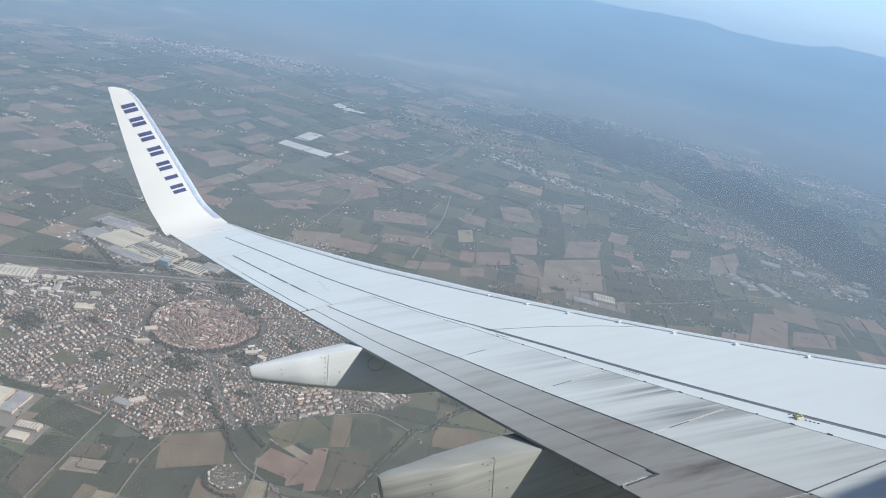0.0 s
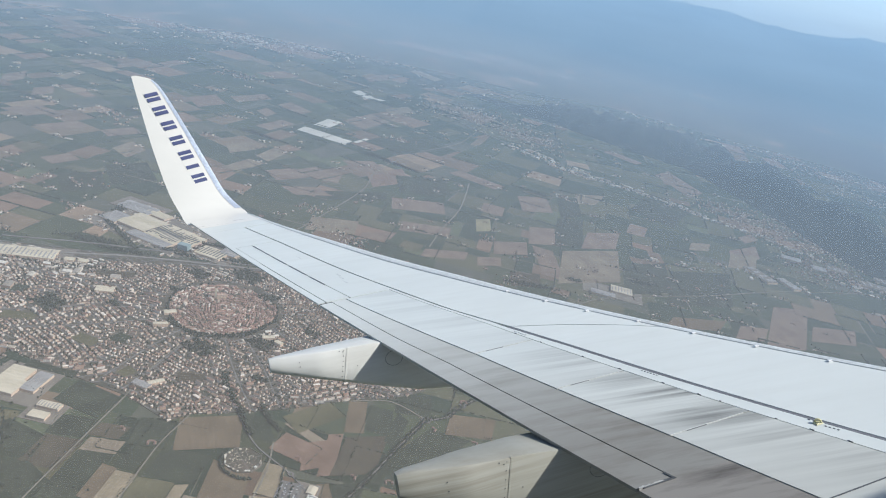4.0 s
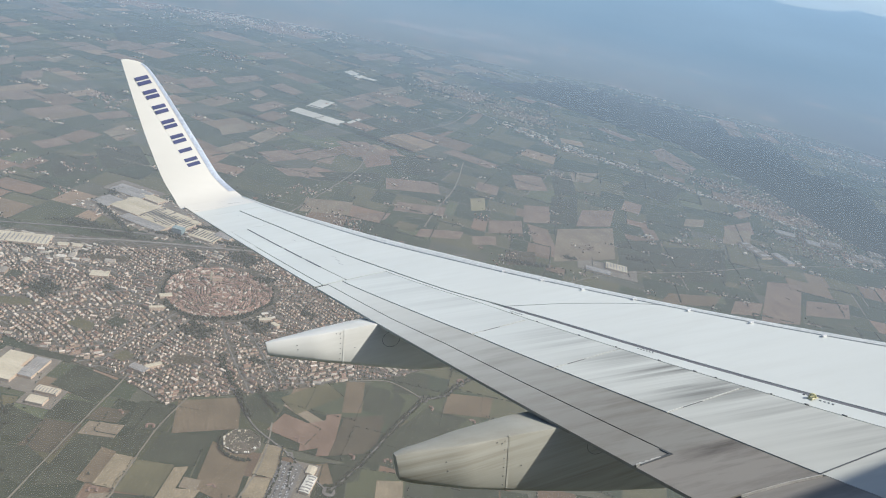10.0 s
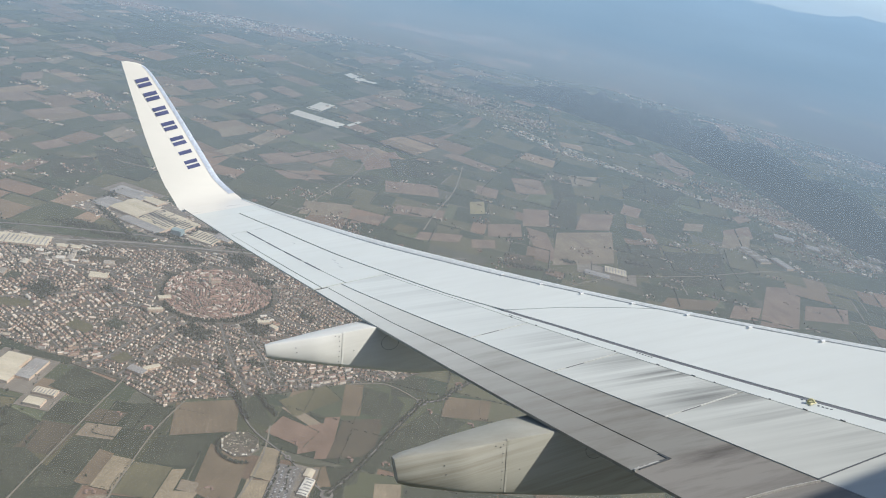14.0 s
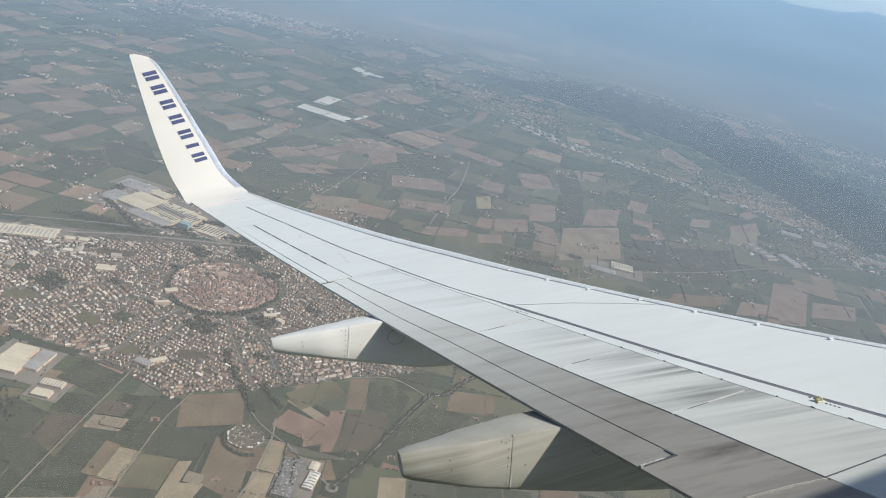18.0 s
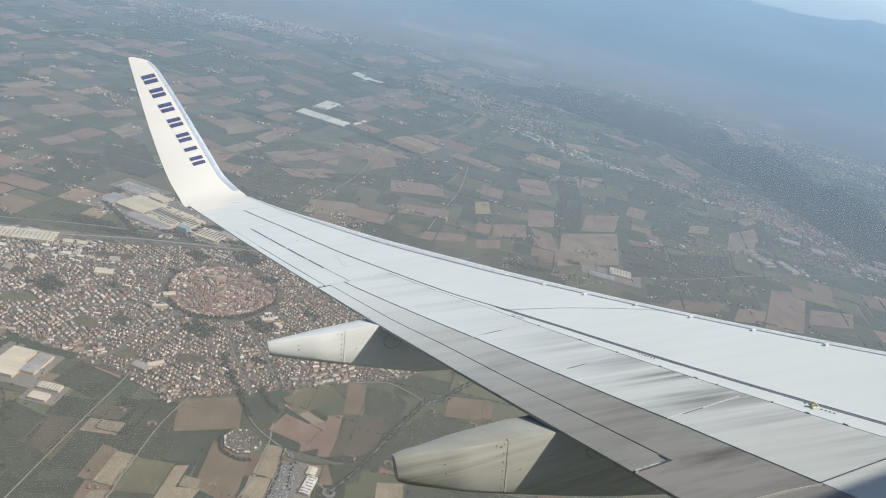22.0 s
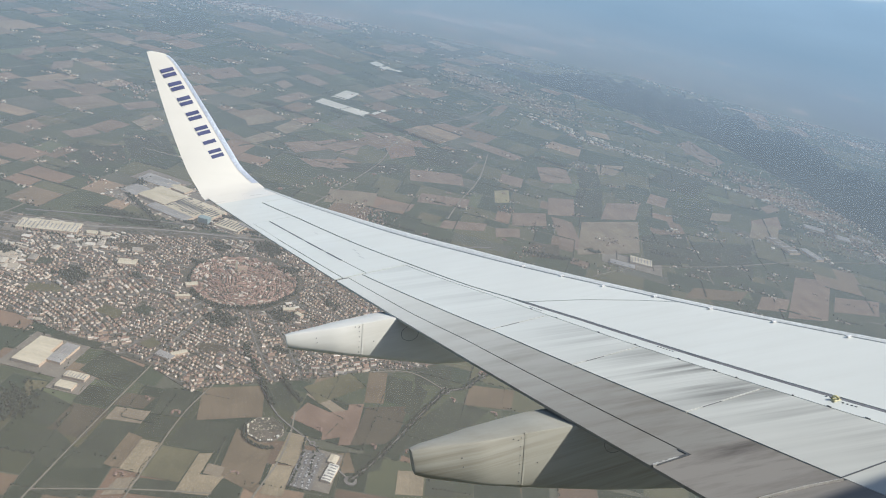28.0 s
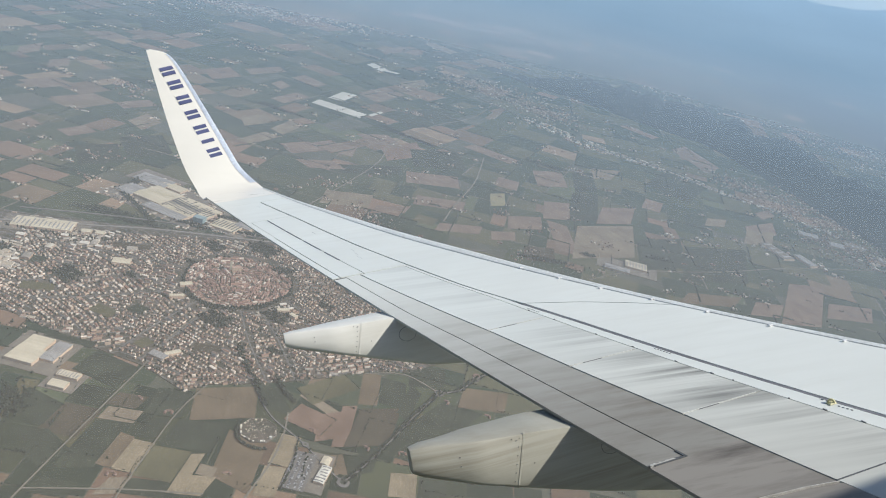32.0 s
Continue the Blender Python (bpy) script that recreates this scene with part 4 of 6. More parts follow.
MID_A = [("straw", 306, 1043, 110, 108, 25, 0.72), ("clay", 348, 1168, 68, 68, 23, 0.84), ("clay", 243, 1137, 47, 73, 18, 0.73), ("clay", 184, 1056, 58, 47, 22, 0.40), ("clay", 250, 1299, 62, 79, 23, 0.51),
          ("clay", 167, 1224, 38, 49, -14, -0.10), ("clay", 146, 1384, 37, 101, 54, -0.24), ("yellow", 146, 1136, 28, 49, 29, 1.03), ("clay", 39, 1171, 89, 54, 13, 0.10), ("straw", -81, 1016, 69, 52, 12, 0.18),
          ("olive", 34, 992, 30, 31, -12, 0.05), ("clay", 53, 1070, 76, 39, 7, 0.13), ("straw", 364, 1393, 65, 56, 23, 0.95), ("clay", 433, 1261, 32, 60, -18, 0.07), ("clay", 536, 1826, 39, 97, 51, 0.30)]
MID_B = [("clay", 631, 1664, 82, 122, 52, 1.13), ("clay", -119, 1239, 42, 57, -8, -0.16), ("pink", -19, 1293, 90, 66, 46, 0.44), ("clay", -64, 1334, 62, 61, 28, -0.08), ("clay", 147, 988, 38, 29, 21, 0.33),
          ("clay", 507, 904, 43, 40, 8, 0.68), ("clay", 578, 947, 61, 129, 11, 1.59), ("clay", 645, 945, 72, 47, 9, 0.47), ("clay", -719, 1721, 70, 70, 52, -0.16), ("clay", -652, 1797, 112, 29, 69, 0.28),
          ("clay", -599, 1872, 117, 35, 76, 0.07), ("straw", -704, 1586, 89, 22, 89, 0.06), ("clay", -768, 1483, 65, 40, 78, 0.94), ("clay", -684, 1426, 44, 43, 62, 0.81), ("clay", -494, 1082, 46, 31, 60, 0.04)]
MID_C = [("straw", -432, 1182, 54, 41, 77, 0.44), ("straw", -284, 1308, 60, 41, 55, 0.43), ("straw", -228, 1299, 72, 31, 74, 0.19), ("straw", -256, 1211, 74, 30, 67, -0.03), ("clay", -262, 1502, 90, 35, 67, 0.03),
          ("clay", -255, 1671, 52, 73, 66, 0.47), ("clay", -300, 1590, 44, 36, 74, 0.56), ("white", -162, 1493, 38, 111, 75, 0.44), ("white", -169, 1595, 76, 33, 74, -0.02), ("white", -89, 1507, 50, 9, 66, 0.06),
          ("white", -131, 1964, 39, 60, 67, 0.78), ("white", -93, 1940, 20, 35, 60, -0.51), ("clay", -93, 1682, 126, 63, 66, 0.17), ("straw", -28, 1857, 96, 45, 56, 0.35), ("olive", -283, 2084, 127, 281, 66, 0.88)]
MID_D = [("dark", -664, 1997, 204, 127, 59, 0.40), ("pink", -425, 1589, 79, 66, 60, 0.41), ("clay", -639, 1290, 67, 53, 60, -0.15), ("clay", -477, 1265, 63, 34, 54, 0.10), ("clay", -563, 1237, 73, 33, 55, -0.06),
          ("dark", 14, 1553, 172, 100, 47, 0.15), ("dark", 45, 1283, 97, 95, 21, 0.23), ("dark", -69, 1158, 122, 39, 27, 0.17), ("clay", -140, 1141, 60, 37, 25, -0.21), ("clay", -185, 1205, 58, 47, 45, 0.12),
          ("dark", 317, 1320, 53, 91, 33, 1.32), ("dark", 392, 1036, 91, 95, 27, 0.79), ("dark", 523, 1422, 95, 164, -43, -0.43), ("brown", 427, 902, 83, 31, 12, 0.37), ("straw", 541, 1234, 41, 35, 17, 0.71)]
MID_E = [("clay", 625, 1237, 88, 43, 37, 0.63), ("dark", 296, 1184, 53, 122, 20, 1.34), ("clay", 238, 1026, 33, 102, -19, -1.17), ("clay", -17, 1006, 54, 25, 26, 0.38), ("clay", 83, 985, 65, 28, 14, 0.21),
          ("umber", 196, 947, 45, 45, 15, 0.34), ("dark", 477, 1035, 116, 118, 18, 0.75), ("clay", 671, 1337, 55, 24, 43, 0.36), ("straw", 607, 1198, 55, 67, 13, 0.89), ("dark", -430, 1007, 59, 74, 41, 0.29),
          ("pink", -828, 1684, 73, 41, 68, 0.12), ("olive", -552, 1111, 41, 38, 62, 0.10), ("dark", -390, 1075, 67, 83, 44, 0.31), ("clay", -355, 1689, 105, 41, 57, 0.17), ("clay", -152, 1236, 55, 37, 53, 0.33)]
MID_F = [("dark", 56, 2344, 232, 93, 53, 0.28), ("straw", 25, 2450, 64, 113, 66, 0.74), ("clay", -108, 2246, 145, 48, 63, 0.22)]
for k, row in enumerate(NEAR_A + NEAR_B + NEAR_C + MID_A + MID_B + MID_C + MID_D + MID_E + MID_F):
    crop(*row, 0.35 + 0.012 * (k % 25))


# ---- roads, tracks, railway ----
def ribbon(name, points, width, material, lift, label, category="road", wobble=0.0):
    """A strip of ground that follows a line of points."""
    pts = [Vector((x, y, 0)) for x, y in points]
    fine = []
    for k in range(len(pts) - 1):
        a = pts[max(k - 1, 0)]
        b, c = pts[k], pts[k + 1]
        d = pts[min(k + 2, len(pts) - 1)]
        n = max(2, int((c - b).length / 8))
        for i in range(n):
            t = i / n
            fine.append(0.5 * ((2 * b) + (c - a) * t + (2 * a - 5 * b + 4 * c - d) * t * t + (3 * b - a - 3 * c + d) * t ** 3))
    fine.append(pts[-1])
    vs, fs = [], []
    for i, p in enumerate(fine):
        way = (fine[min(i + 1, len(fine) - 1)] - fine[max(i - 1, 0)]).normalized()
        side = Vector((-way.y, way.x, 0)) * width / 2
        for q in (p - side, p + side):
            vs.append((q.x, q.y, lift))
            vs.append((q.x, q.y, 0.0))
        if i:
            k = 4 * i
            fs += [(k - 4, k, k + 2, k - 2), (k - 3, k + 1, k, k - 4), (k - 2, k + 2, k + 3, k - 1)]
    ob = new(name, raw_mesh(name, vs, fs, [material]))
    tagged(ob, label, category, kind="structure")
    return fine


RB, RB_LOW = (64, 580), (-6, 444)
line_canal = ribbon("road", [RB_LOW, (14, 477), (38, 528), RB], 1.3, ASPHALT, 0.85, "tree-lined country road across the fields")
line_east = ribbon("road", [RB, (84, 590), (99, 613), (130, 640), (210, 690), (250, 730)], 1.3, ASPHALT, 0.85, "pale country road")
road_a = ribbon("farm_track", [(-222, 330), (-215, 389), (-202, 483), (-193, 543), (-186, 600), (-170, 660)], 0.95, TRACKM, 0.82, "pale straight farm track")
road_b = ribbon("farm_track", [(-160, 330), (-154, 402), (-147, 484), (-136, 530), (-126, 570)], 0.9, TRACKM, 0.82, "pale straight farm track")
ribbon("farm_track", [(-80, 380), (-70, 420), (-62, 455), (-60, 488), (-62, 515)], 1.4, TRACKM, 0.82, "dusty field track")
ribbon("road", [RB_LOW, (-25, 461), (-40, 478), (-56, 491), (-72, 504), (-84, 520), (-100, 548), (-114, 570), (-122, 600)], 1.3, ASPHALT, 0.86, "pale road into the town")
ribbon("railway", [(-900, 700), (-600, 735), (-413, 763), (-355, 782), (-278, 805), (-192, 820), (-60, 845), (40, 868)], 2.8, BALLAST, 1.6, "pale railway embankment", "railway")
ribbon("road", [(-430, 800), (-340, 820), (-240, 834), (-150, 838), (0, 880), (120, 925)], 2.6, ASPHALT, 0.84, "pale main road")
ribbon("road", [(255, 890), (300, 928), (360, 960), (480, 1010), (640, 1090), (900, 1180)], 1.4, TRACKM, 0.83, "pale main road")
ribbon("road", [(-150, 900), (-60, 1180), (-40, 1330), (30, 1500), (120, 1650), (190, 1900)], 1.5, TRACKM, 0.8, "pale country road")
ribbon("road", [(60, 1000), (78, 1080), (110, 1200), (130, 1350)], 1.8, TRACKM, 0.8, "pale farm track")
ribbon("road", [(120, 1860), (209, 1759), (306, 1653), (408, 1566), (521, 1516), (616, 1427), (709, 1365), (789, 1289), (860, 1200)], 4.0, ASPHALT, 0.88, "pale trunk road through the factories")
ribbon("farm_track", [(-215, 389), (-154, 402), (-100, 410)], 1.2, TRACKM, 0.8, "narrow field track")
ribbon("farm_track", [(RB[0], RB[1]), (30, 600), (-6, 590)], 1.4, TRACKM, 0.8, "narrow field track")


def roundabout(x, y, r):
    bm = bmesh.new()
    rings = []
    for rr, z in ((r, 0.0), (r, 0.95), (r * 0.45, 0.95), (r * 0.42, 1.1), (0.01, 1.2)):
        rings.append([bm.verts.new((x + rr * math.cos(2 * math.pi * k / 24), y + rr * math.sin(2 * math.pi * k / 24), z)) for k in range(24)])
    for i, (a, b) in enumerate(zip(rings, rings[1:])):
        for k in range(24):
            f = bm.faces.new((a[k], a[(k + 1) % 24], b[(k + 1) % 24], b[k]))
            f.material_index = 0 if i < 2 else 1
    bmesh.ops.recalc_face_normals(bm, faces=bm.faces)
    ob = part("roundabout", bm, ASPHALT)
    ob.data.materials.append(GRASS)
    tagged(ob, "small road roundabout with a grass island", "roundabout", "roundabouts", kind="structure")


for x, y, r in ((64, 580, 4.5), (-6, 444, 5.0), (-41, 479, 2.6), (99, 613, 3.5)):
    roundabout(x, y, r)

# ---- dusty yards round the works ----
YARD = grainy("dusty_yard", (0.15, 0.132, 0.108), (0.22, 0.195, 0.16), 0.95, 0.06, 20, 0.0)


def yard(x, y, turn, w, d):
    bm = bmesh.new()
    box(bm, -w / 2, w / 2, -d / 2, d / 2, 0.0, 0.55)
    ob = part("yard", bm, YARD)
    ob.matrix_world = pose(x, y, 0, 0, 0, turn)
    tagged(ob, "dusty pale works yard", "yard", kind="structure")


for x, y, t, w, d in ((-290, 893, -24, 150, 92), (-205, 850, -18, 60, 40), (-330, 955, -20, 70, 40), (-385, 768, 9, 90, 40), (-278, 538, -8, 52, 52), (-242, 506, -6, 28, 26), (322, 958, -12, 84, 40), (-27, 450, -6, 19, 44)):
    yard(x, y, t, w, d)

# ---- the town's floor ----
tv = [(x, y, z) for z in (0.0, 0.5) for x, y in TOWN]
nt = len(TOWN)
town_mesh = raw_mesh("town_ground", tv, [tuple(range(nt, 2 * nt))] + [(k, (k + 1) % nt, nt + (k + 1) % nt, nt + k) for k in range(nt)], [TOWNM])
tagged(new("town_ground", town_mesh), "grey-brown streets and gardens of the town", "town ground", kind="structure")

# ---- houses, many to a mesh ----
OLD = Vector((-159, 720, 0))
OLD_R = 54.0


class Village:
    """Gabled houses gathered into one mesh: x, y, turn, length, depth, eaves height, ridge height."""

    def __init__(self):
        self.vs, self.fs, self.mi = [], [], []

    def house(self, x, y, turn, w, d, h, r, hip=0.0):
        ca, sa = math.cos(turn), math.sin(turn)
        k = len(self.vs)
        o = 0.12 * min(w, d)
        pts = [(-w / 2, -d / 2, 0), (w / 2, -d / 2, 0), (w / 2, d / 2, 0), (-w / 2, d / 2, 0),
               (-w / 2, -d / 2, h), (w / 2, -d / 2, h), (w / 2, d / 2, h), (-w / 2, d / 2, h),
               (-w / 2 - o * 0.4 + hip, 0, h + r), (w / 2 + o * 0.4 - hip, 0, h + r)]
        self.vs += [(x + a * ca - b * sa, y + a * sa + b * ca, z) for a, b, z in pts]
        self.fs += [(k, k + 1, k + 5, k + 4), (k + 1, k + 2, k + 6, k + 5), (k + 2, k + 3, k + 7, k + 6), (k + 3, k, k + 4, k + 7),
                    (k + 5, k + 6, k + 9), (k + 7, k + 4, k + 8), (k + 4, k + 5, k + 9, k + 8), (k + 6, k + 7, k + 8, k + 9)]
        self.mi += [0, 0, 0, 0, 1 if hip else 0, 1 if hip else 0, 1, 1]

    def done(self, name, walls, roofs, label, category):
        ob = new(name, raw_mesh(name, self.vs, self.fs, [walls, roofs], self.mi))
        return tagged(ob, label, category, kind="stuff")


    def singles(self, name, walls, roofs, label, category, group):
        """Each building as a thing of its own, with its walls and its roof."""
        for h in range(len(self.vs) // 10):
            vs = [Vector(v) for v in self.vs[10 * h:10 * h + 10]]
            base = sum(vs[:4], Vector()) / 4
            ob = thing(name, Matrix.Translation(base), label, category, group)
            fs = [(tuple(k - 10 * h for k in f), m) for f, m in zip(self.fs[8 * h:8 * h + 8], self.mi[8 * h:8 * h + 8])]
            for piece, which, paint in (("wall", 0, walls), ("roof", 1, roofs)):
                faces = [f for f, m in fs if m == which]
                used = sorted({k for f in faces for k in f})
                part(piece, raw_mesh(piece, [vs[k] - base for k in used], [tuple(used.index(k) for k in f) for f in faces], [paint]), None, ob)


# old town: crooked blocks of tight tiled rows, parted by lanes, inside the ring
old = Village()
rnd = random.Random(11)
seeds = []
while len(seeds) < 46:
    a, d = rnd.uniform(0, 2 * math.pi), (OLD_R + 2) * math.sqrt(rnd.random())
    q = (d * math.cos(a), d * math.sin(a))
    if all(math.hypot(q[0] - u, q[1] - v) > 9.5 for u, v, _ in seeds):
        seeds.append((*q, a + math.pi / 2 + rnd.gauss(0, 0.5)))
for si, (sx, sy, turn) in enumerate(seeds):
    ca, sa = math.cos(turn), math.sin(turn)
    v = -14.0
    while v < 14:
        deep = rnd.uniform(1.5, 2.2)
        u = -14 + rnd.uniform(0, 2)
        while u < 14:
            w = rnd.uniform(1.6, 5.2)
            x, y = sx + (u + w / 2) * ca - v * sa, sy + (u + w / 2) * sa + v * ca
            near = sorted((math.hypot(x - p, y - q), k) for k, (p, q, _) in enumerate(seeds))
            r = math.hypot(x, y) / (1 + 0.035 * math.sin(3 * math.atan2(y, x) + 0.7))
            if near[0][1] == si and near[1][0] - near[0][0] > 1.4 and r < OLD_R + 1.0 and rnd.random() > 0.06:
                across = rnd.random() < 0.22
                old.house(OLD.x + x, OLD.y + y, turn + rnd.gauss(0, 0.05) + (math.pi / 2 if across else 0), deep * 1.15 if across else w * 1.03, w if across and w < 2.4 else deep, rnd.uniform(1.3, 2.3), rnd.uniform(0.4, 0.65), 0.3 if rnd.random() < 0.3 else 0)
            u += w
        v += deep + (rnd.uniform(0.8, 1.5) if rnd.random() < 0.3 else 0.0)
old.done("old_town_houses", OLDWALLS, OLDTILES, "tight round old town of red-brown tiled houses", "old town")

# suburbs: rows of detached houses along a street grid that turns from quarter to quarter
suburb = Village()
blocks, sheds_town = Village(), Village()
gardens = []
STREETS = []
for a, bend, far in ((196, 8, 300), (222, -10, 190), (243, 6, 190), (262, -6, 200), (285, 8, 190), (308, -8, 200), (332, 10, 210), (172, 6, 300), (95, 0, 110)):
    STREETS.append([(OLD.x + r * math.cos(radians(a + bend * r / far)), OLD.y + r * math.sin(radians(a + bend * r / far))) for r in (62, 62 + far * 0.3, 62 + far * 0.65, far)])
    while not inside(*STREETS[-1][-1], TOWN):  # streets end at the last houses
        (x0, y0), (x1, y1) = STREETS[-1][-2:]
        STREETS[-1][-1] = (x0 + (x1 - x0) * 0.9, y0 + (y1 - y0) * 0.9)
        if math.hypot(x1 - x0, y1 - y0) < 4:
            STREETS[-1].pop()


def off_street(x, y):
    """How far a place lies from the nearest main street."""
    best = 99.0
    for s in STREETS:
        for (x0, y0), (x1, y1) in zip(s, s[1:]):
            dx, dy = x1 - x0, y1 - y0
            t = max(0, min(1, ((x - x0) * dx + (y - y0) * dy) / (dx * dx + dy * dy)))
            best = min(best, math.hypot(x - x0 - t * dx, y - y0 - t * dy))
    return best


for s in STREETS:
    ribbon("road", s, 1.3, ASPHALT, 0.72, "pale town street between houses")
rnd = random.Random(5)
LOTS = [("olive", -258, 618, -20, 24, 14), ("dark", -231, 631, -24, 15, 15), ("dark", -264, 564, -8, 44, 9), ("umber", -151, 585, 2, 24, 14), ("olive", -330, 640, 8, 30, 14),
        ("umber", -285, 755, 12, 40, 13), ("dark", -360, 690, 6, 26, 14), ("umber", -66, 640, 20, 16, 11), ("olive", -205, 578, -30, 12, 14), ("umber", -30, 660, 10, 16, 10)]
PARKS = [(-159, 637, 14), (-104, 664, 13), (-318, 672, 15), (-152, 806, 17), (-92, 600, 7), (-60, 700, 8), (-205, 790, 11), (-400, 700, 12), (-120, 760, 10), (-262, 690, 6), (-215, 742, 7)]


def on_lot(x, y):
    for _, a, b, turn, w, d in LOTS:
        t = radians(turn)
        u, v = (x - a) * math.cos(t) + (y - b) * math.sin(t), (y - b) * math.cos(t) - (x - a) * math.sin(t)
        if abs(u) < w / 2 + 0.6 and abs(v) < d / 2 + 0.6:
            return True
    return False


def in_park(x, y, a, b, r):
    """Park grounds are leaning oblongs with a ragged edge."""
    u, v = (x - a) * 0.87 - (y - b) * 0.5, (x - a) * 0.5 + (y - b) * 0.87
    edge = 1 + 0.5 * noise.noise(Vector((x, y, 0)) / 7)
    return abs(u) < r * 1.05 * edge and abs(v) < r * 0.75 * edge


def free_ground(x, y):
    """Ground inside the town that no park, lot, main street, old town or railway takes."""
    if not inside(x, y, TOWN) or (x - OLD.x) ** 2 + (y - OLD.y) ** 2 < 63.5 ** 2 or y > 812 + 0.25 * (x + 190) or (x < -395 and y > 690):
        return False
    return not any(in_park(x, y, *row) for row in PARKS) and not on_lot(x, y) and off_street(x, y) > 2.4


# quarters: each has its own street grid; most hold detached houses, some blocks of flats or sheds
quarters = []
for qx in range(-15, 5):
    for qy in range(0, 9):
        quarters.append((qx * 40 + 20 + (qy % 2) * 20 + rnd.uniform(-9, 9), 530 + qy * 36 + rnd.uniform(-9, 9), radians(rnd.choice((-34, -34, -28, -12, -42, 12, -20, 34, 4))),
                         rnd.choice(("houses",) * 12 + ("flats", "flats", "sheds")) if qx > -9 or rnd.random() < 0.55 else "sheds", rnd.uniform(0.92, 1.15)))
paving_v, paving_f = [], []
for qi, (cx, cy, turn, kind, grow) in enumerate(quarters):
    ca, sa = math.cos(turn), math.sin(turn)
    close = [(x, y, k) for k, (x, y, *_) in enumerate(quarters) if math.hypot(x - cx, y - cy) < 110]

    def at(u, v):
        """The place of grid point u, v, and how far inside this quarter it lies."""
        x, y = cx + u * ca - v * sa, cy + u * sa + v * ca
        own = math.hypot(x - cx, y - cy)
        return x, y, min([math.hypot(x - a, y - b) for a, b, k in close if k != qi]) - own

    lane = -44.0 + rnd.uniform(0, 6)
    while lane < 44:
        wide = 0.55 * grow
        u = -44.0
        while u < 44:  # the street itself, in short lengths
            x, y, room = at(u + 1.5, lane)
            if room > -3 and inside(x, y, TOWN) and (x - OLD.x) ** 2 + (y - OLD.y) ** 2 > 62 ** 2 and not on_lot(x, y):
                k = len(paving_v)
                paving_v += [(*at(a, lane + b)[:2], 0.66) for a, b in ((u, -wide), (u + 3.02, -wide), (u + 3.02, wide), (u, wide))]
                paving_f.append((k, k + 1, k + 2, k + 3))
            u += 3.0
        for side in (-1, 1):
            u = -44.0 + rnd.uniform(0, 4)
            while u < 44:
                step = rnd.uniform(3.2, 4.7) * grow
                x, y, room = at(u + rnd.gauss(0, 0.2), lane + side * (2.35 * grow + rnd.gauss(0, 0.25)))
                if room > 1.0 and free_ground(x, y):
                    lean = turn + rnd.gauss(0, 0.06)
                    if kind == "flats" and rnd.random() < 0.55 or rnd.random() < 0.035:
                        blocks.house(x, y, lean, rnd.uniform(4.0, 7.5), rnd.uniform(2.2, 2.9), rnd.uniform(1.8, 3.4), rnd.choice((0.3, 0.7)))
                        step = 7.8
                    elif kind == "sheds" and rnd.random() < 0.7:
                        sheds_town.house(x, y, lean, rnd.uniform(3.5, 7.0), rnd.uniform(2.8, 3.8), rnd.uniform(1.2, 1.9), 0.4)
                        step = 7.6
                    elif rnd.random() < 0.87:
                        w, d = rnd.choice((1.7, 1.9, 2.2, 2.5, 3.0, 3.9)) * grow * rnd.uniform(0.9, 1.1), rnd.uniform(1.5, 2.2) * grow
                        suburb.house(x, y, lean + (math.pi / 2 if rnd.random() < 0.35 else 0), w, d, rnd.uniform(1.4, 2.4), rnd.uniform(0.45, 0.75), 0.45 if rnd.random() < 0.3 else 0)
                        if rnd.random() < 0.3:  # garage or outhouse
                            bx, by, _ = at(u + 1.8, lane + side * 4.2)
                            suburb.house(bx, by, lean, rnd.uniform(1.0, 1.7), rnd.uniform(0.9, 1.4), 0.7, 0.3)
                    for _ in range(rnd.choice((0, 1, 1, 2, 3))):
                        gx, gy, _ = at(u + rnd.uniform(-2.4, 2.4), lane + side * rnd.uniform(3.9, 5.0) * grow)
                        gardens.append((gx, gy, rnd.uniform(0.4, 1.05)))
                u += step
        lane += rnd.uniform(8.6, 10.4) * grow
tagged(new("town_streets", raw_mesh("town_streets", paving_v, paving_f, [ASPHALT])), "narrow grey streets between the rows of houses", "streets", kind="stuff")
for kind, x, y, turn, w, d in LOTS:
    lot = bmesh.new()
    box(lot, -w / 2, w / 2, -d / 2, d / 2, 0.0, 0.62)
    lot = part("open_lot", lot, SOILS[kind])
    lot.matrix_world = pose(x, y, 0, 0, 0, turn)
    tagged(lot, "bare open lot among the houses", "lot", kind="structure")
suburb.done("suburb_houses", WALLS, TILES, "rows of small tiled houses round the old town", "houses")
blocks.singles("apartment_block", WALL_ONE, TILE_ONE, "long low-roofed block of flats among the houses", "apartment block", "blocks of flats in the town")
sheds_town.singles("workshop", WALL_ONE, SHED_ONE, "pale flat workshop shed at the town edge", "workshop", "workshops in the town")

# villages and industry farther out
hamlet, works = Village(), Village()
rnd = random.Random(9)


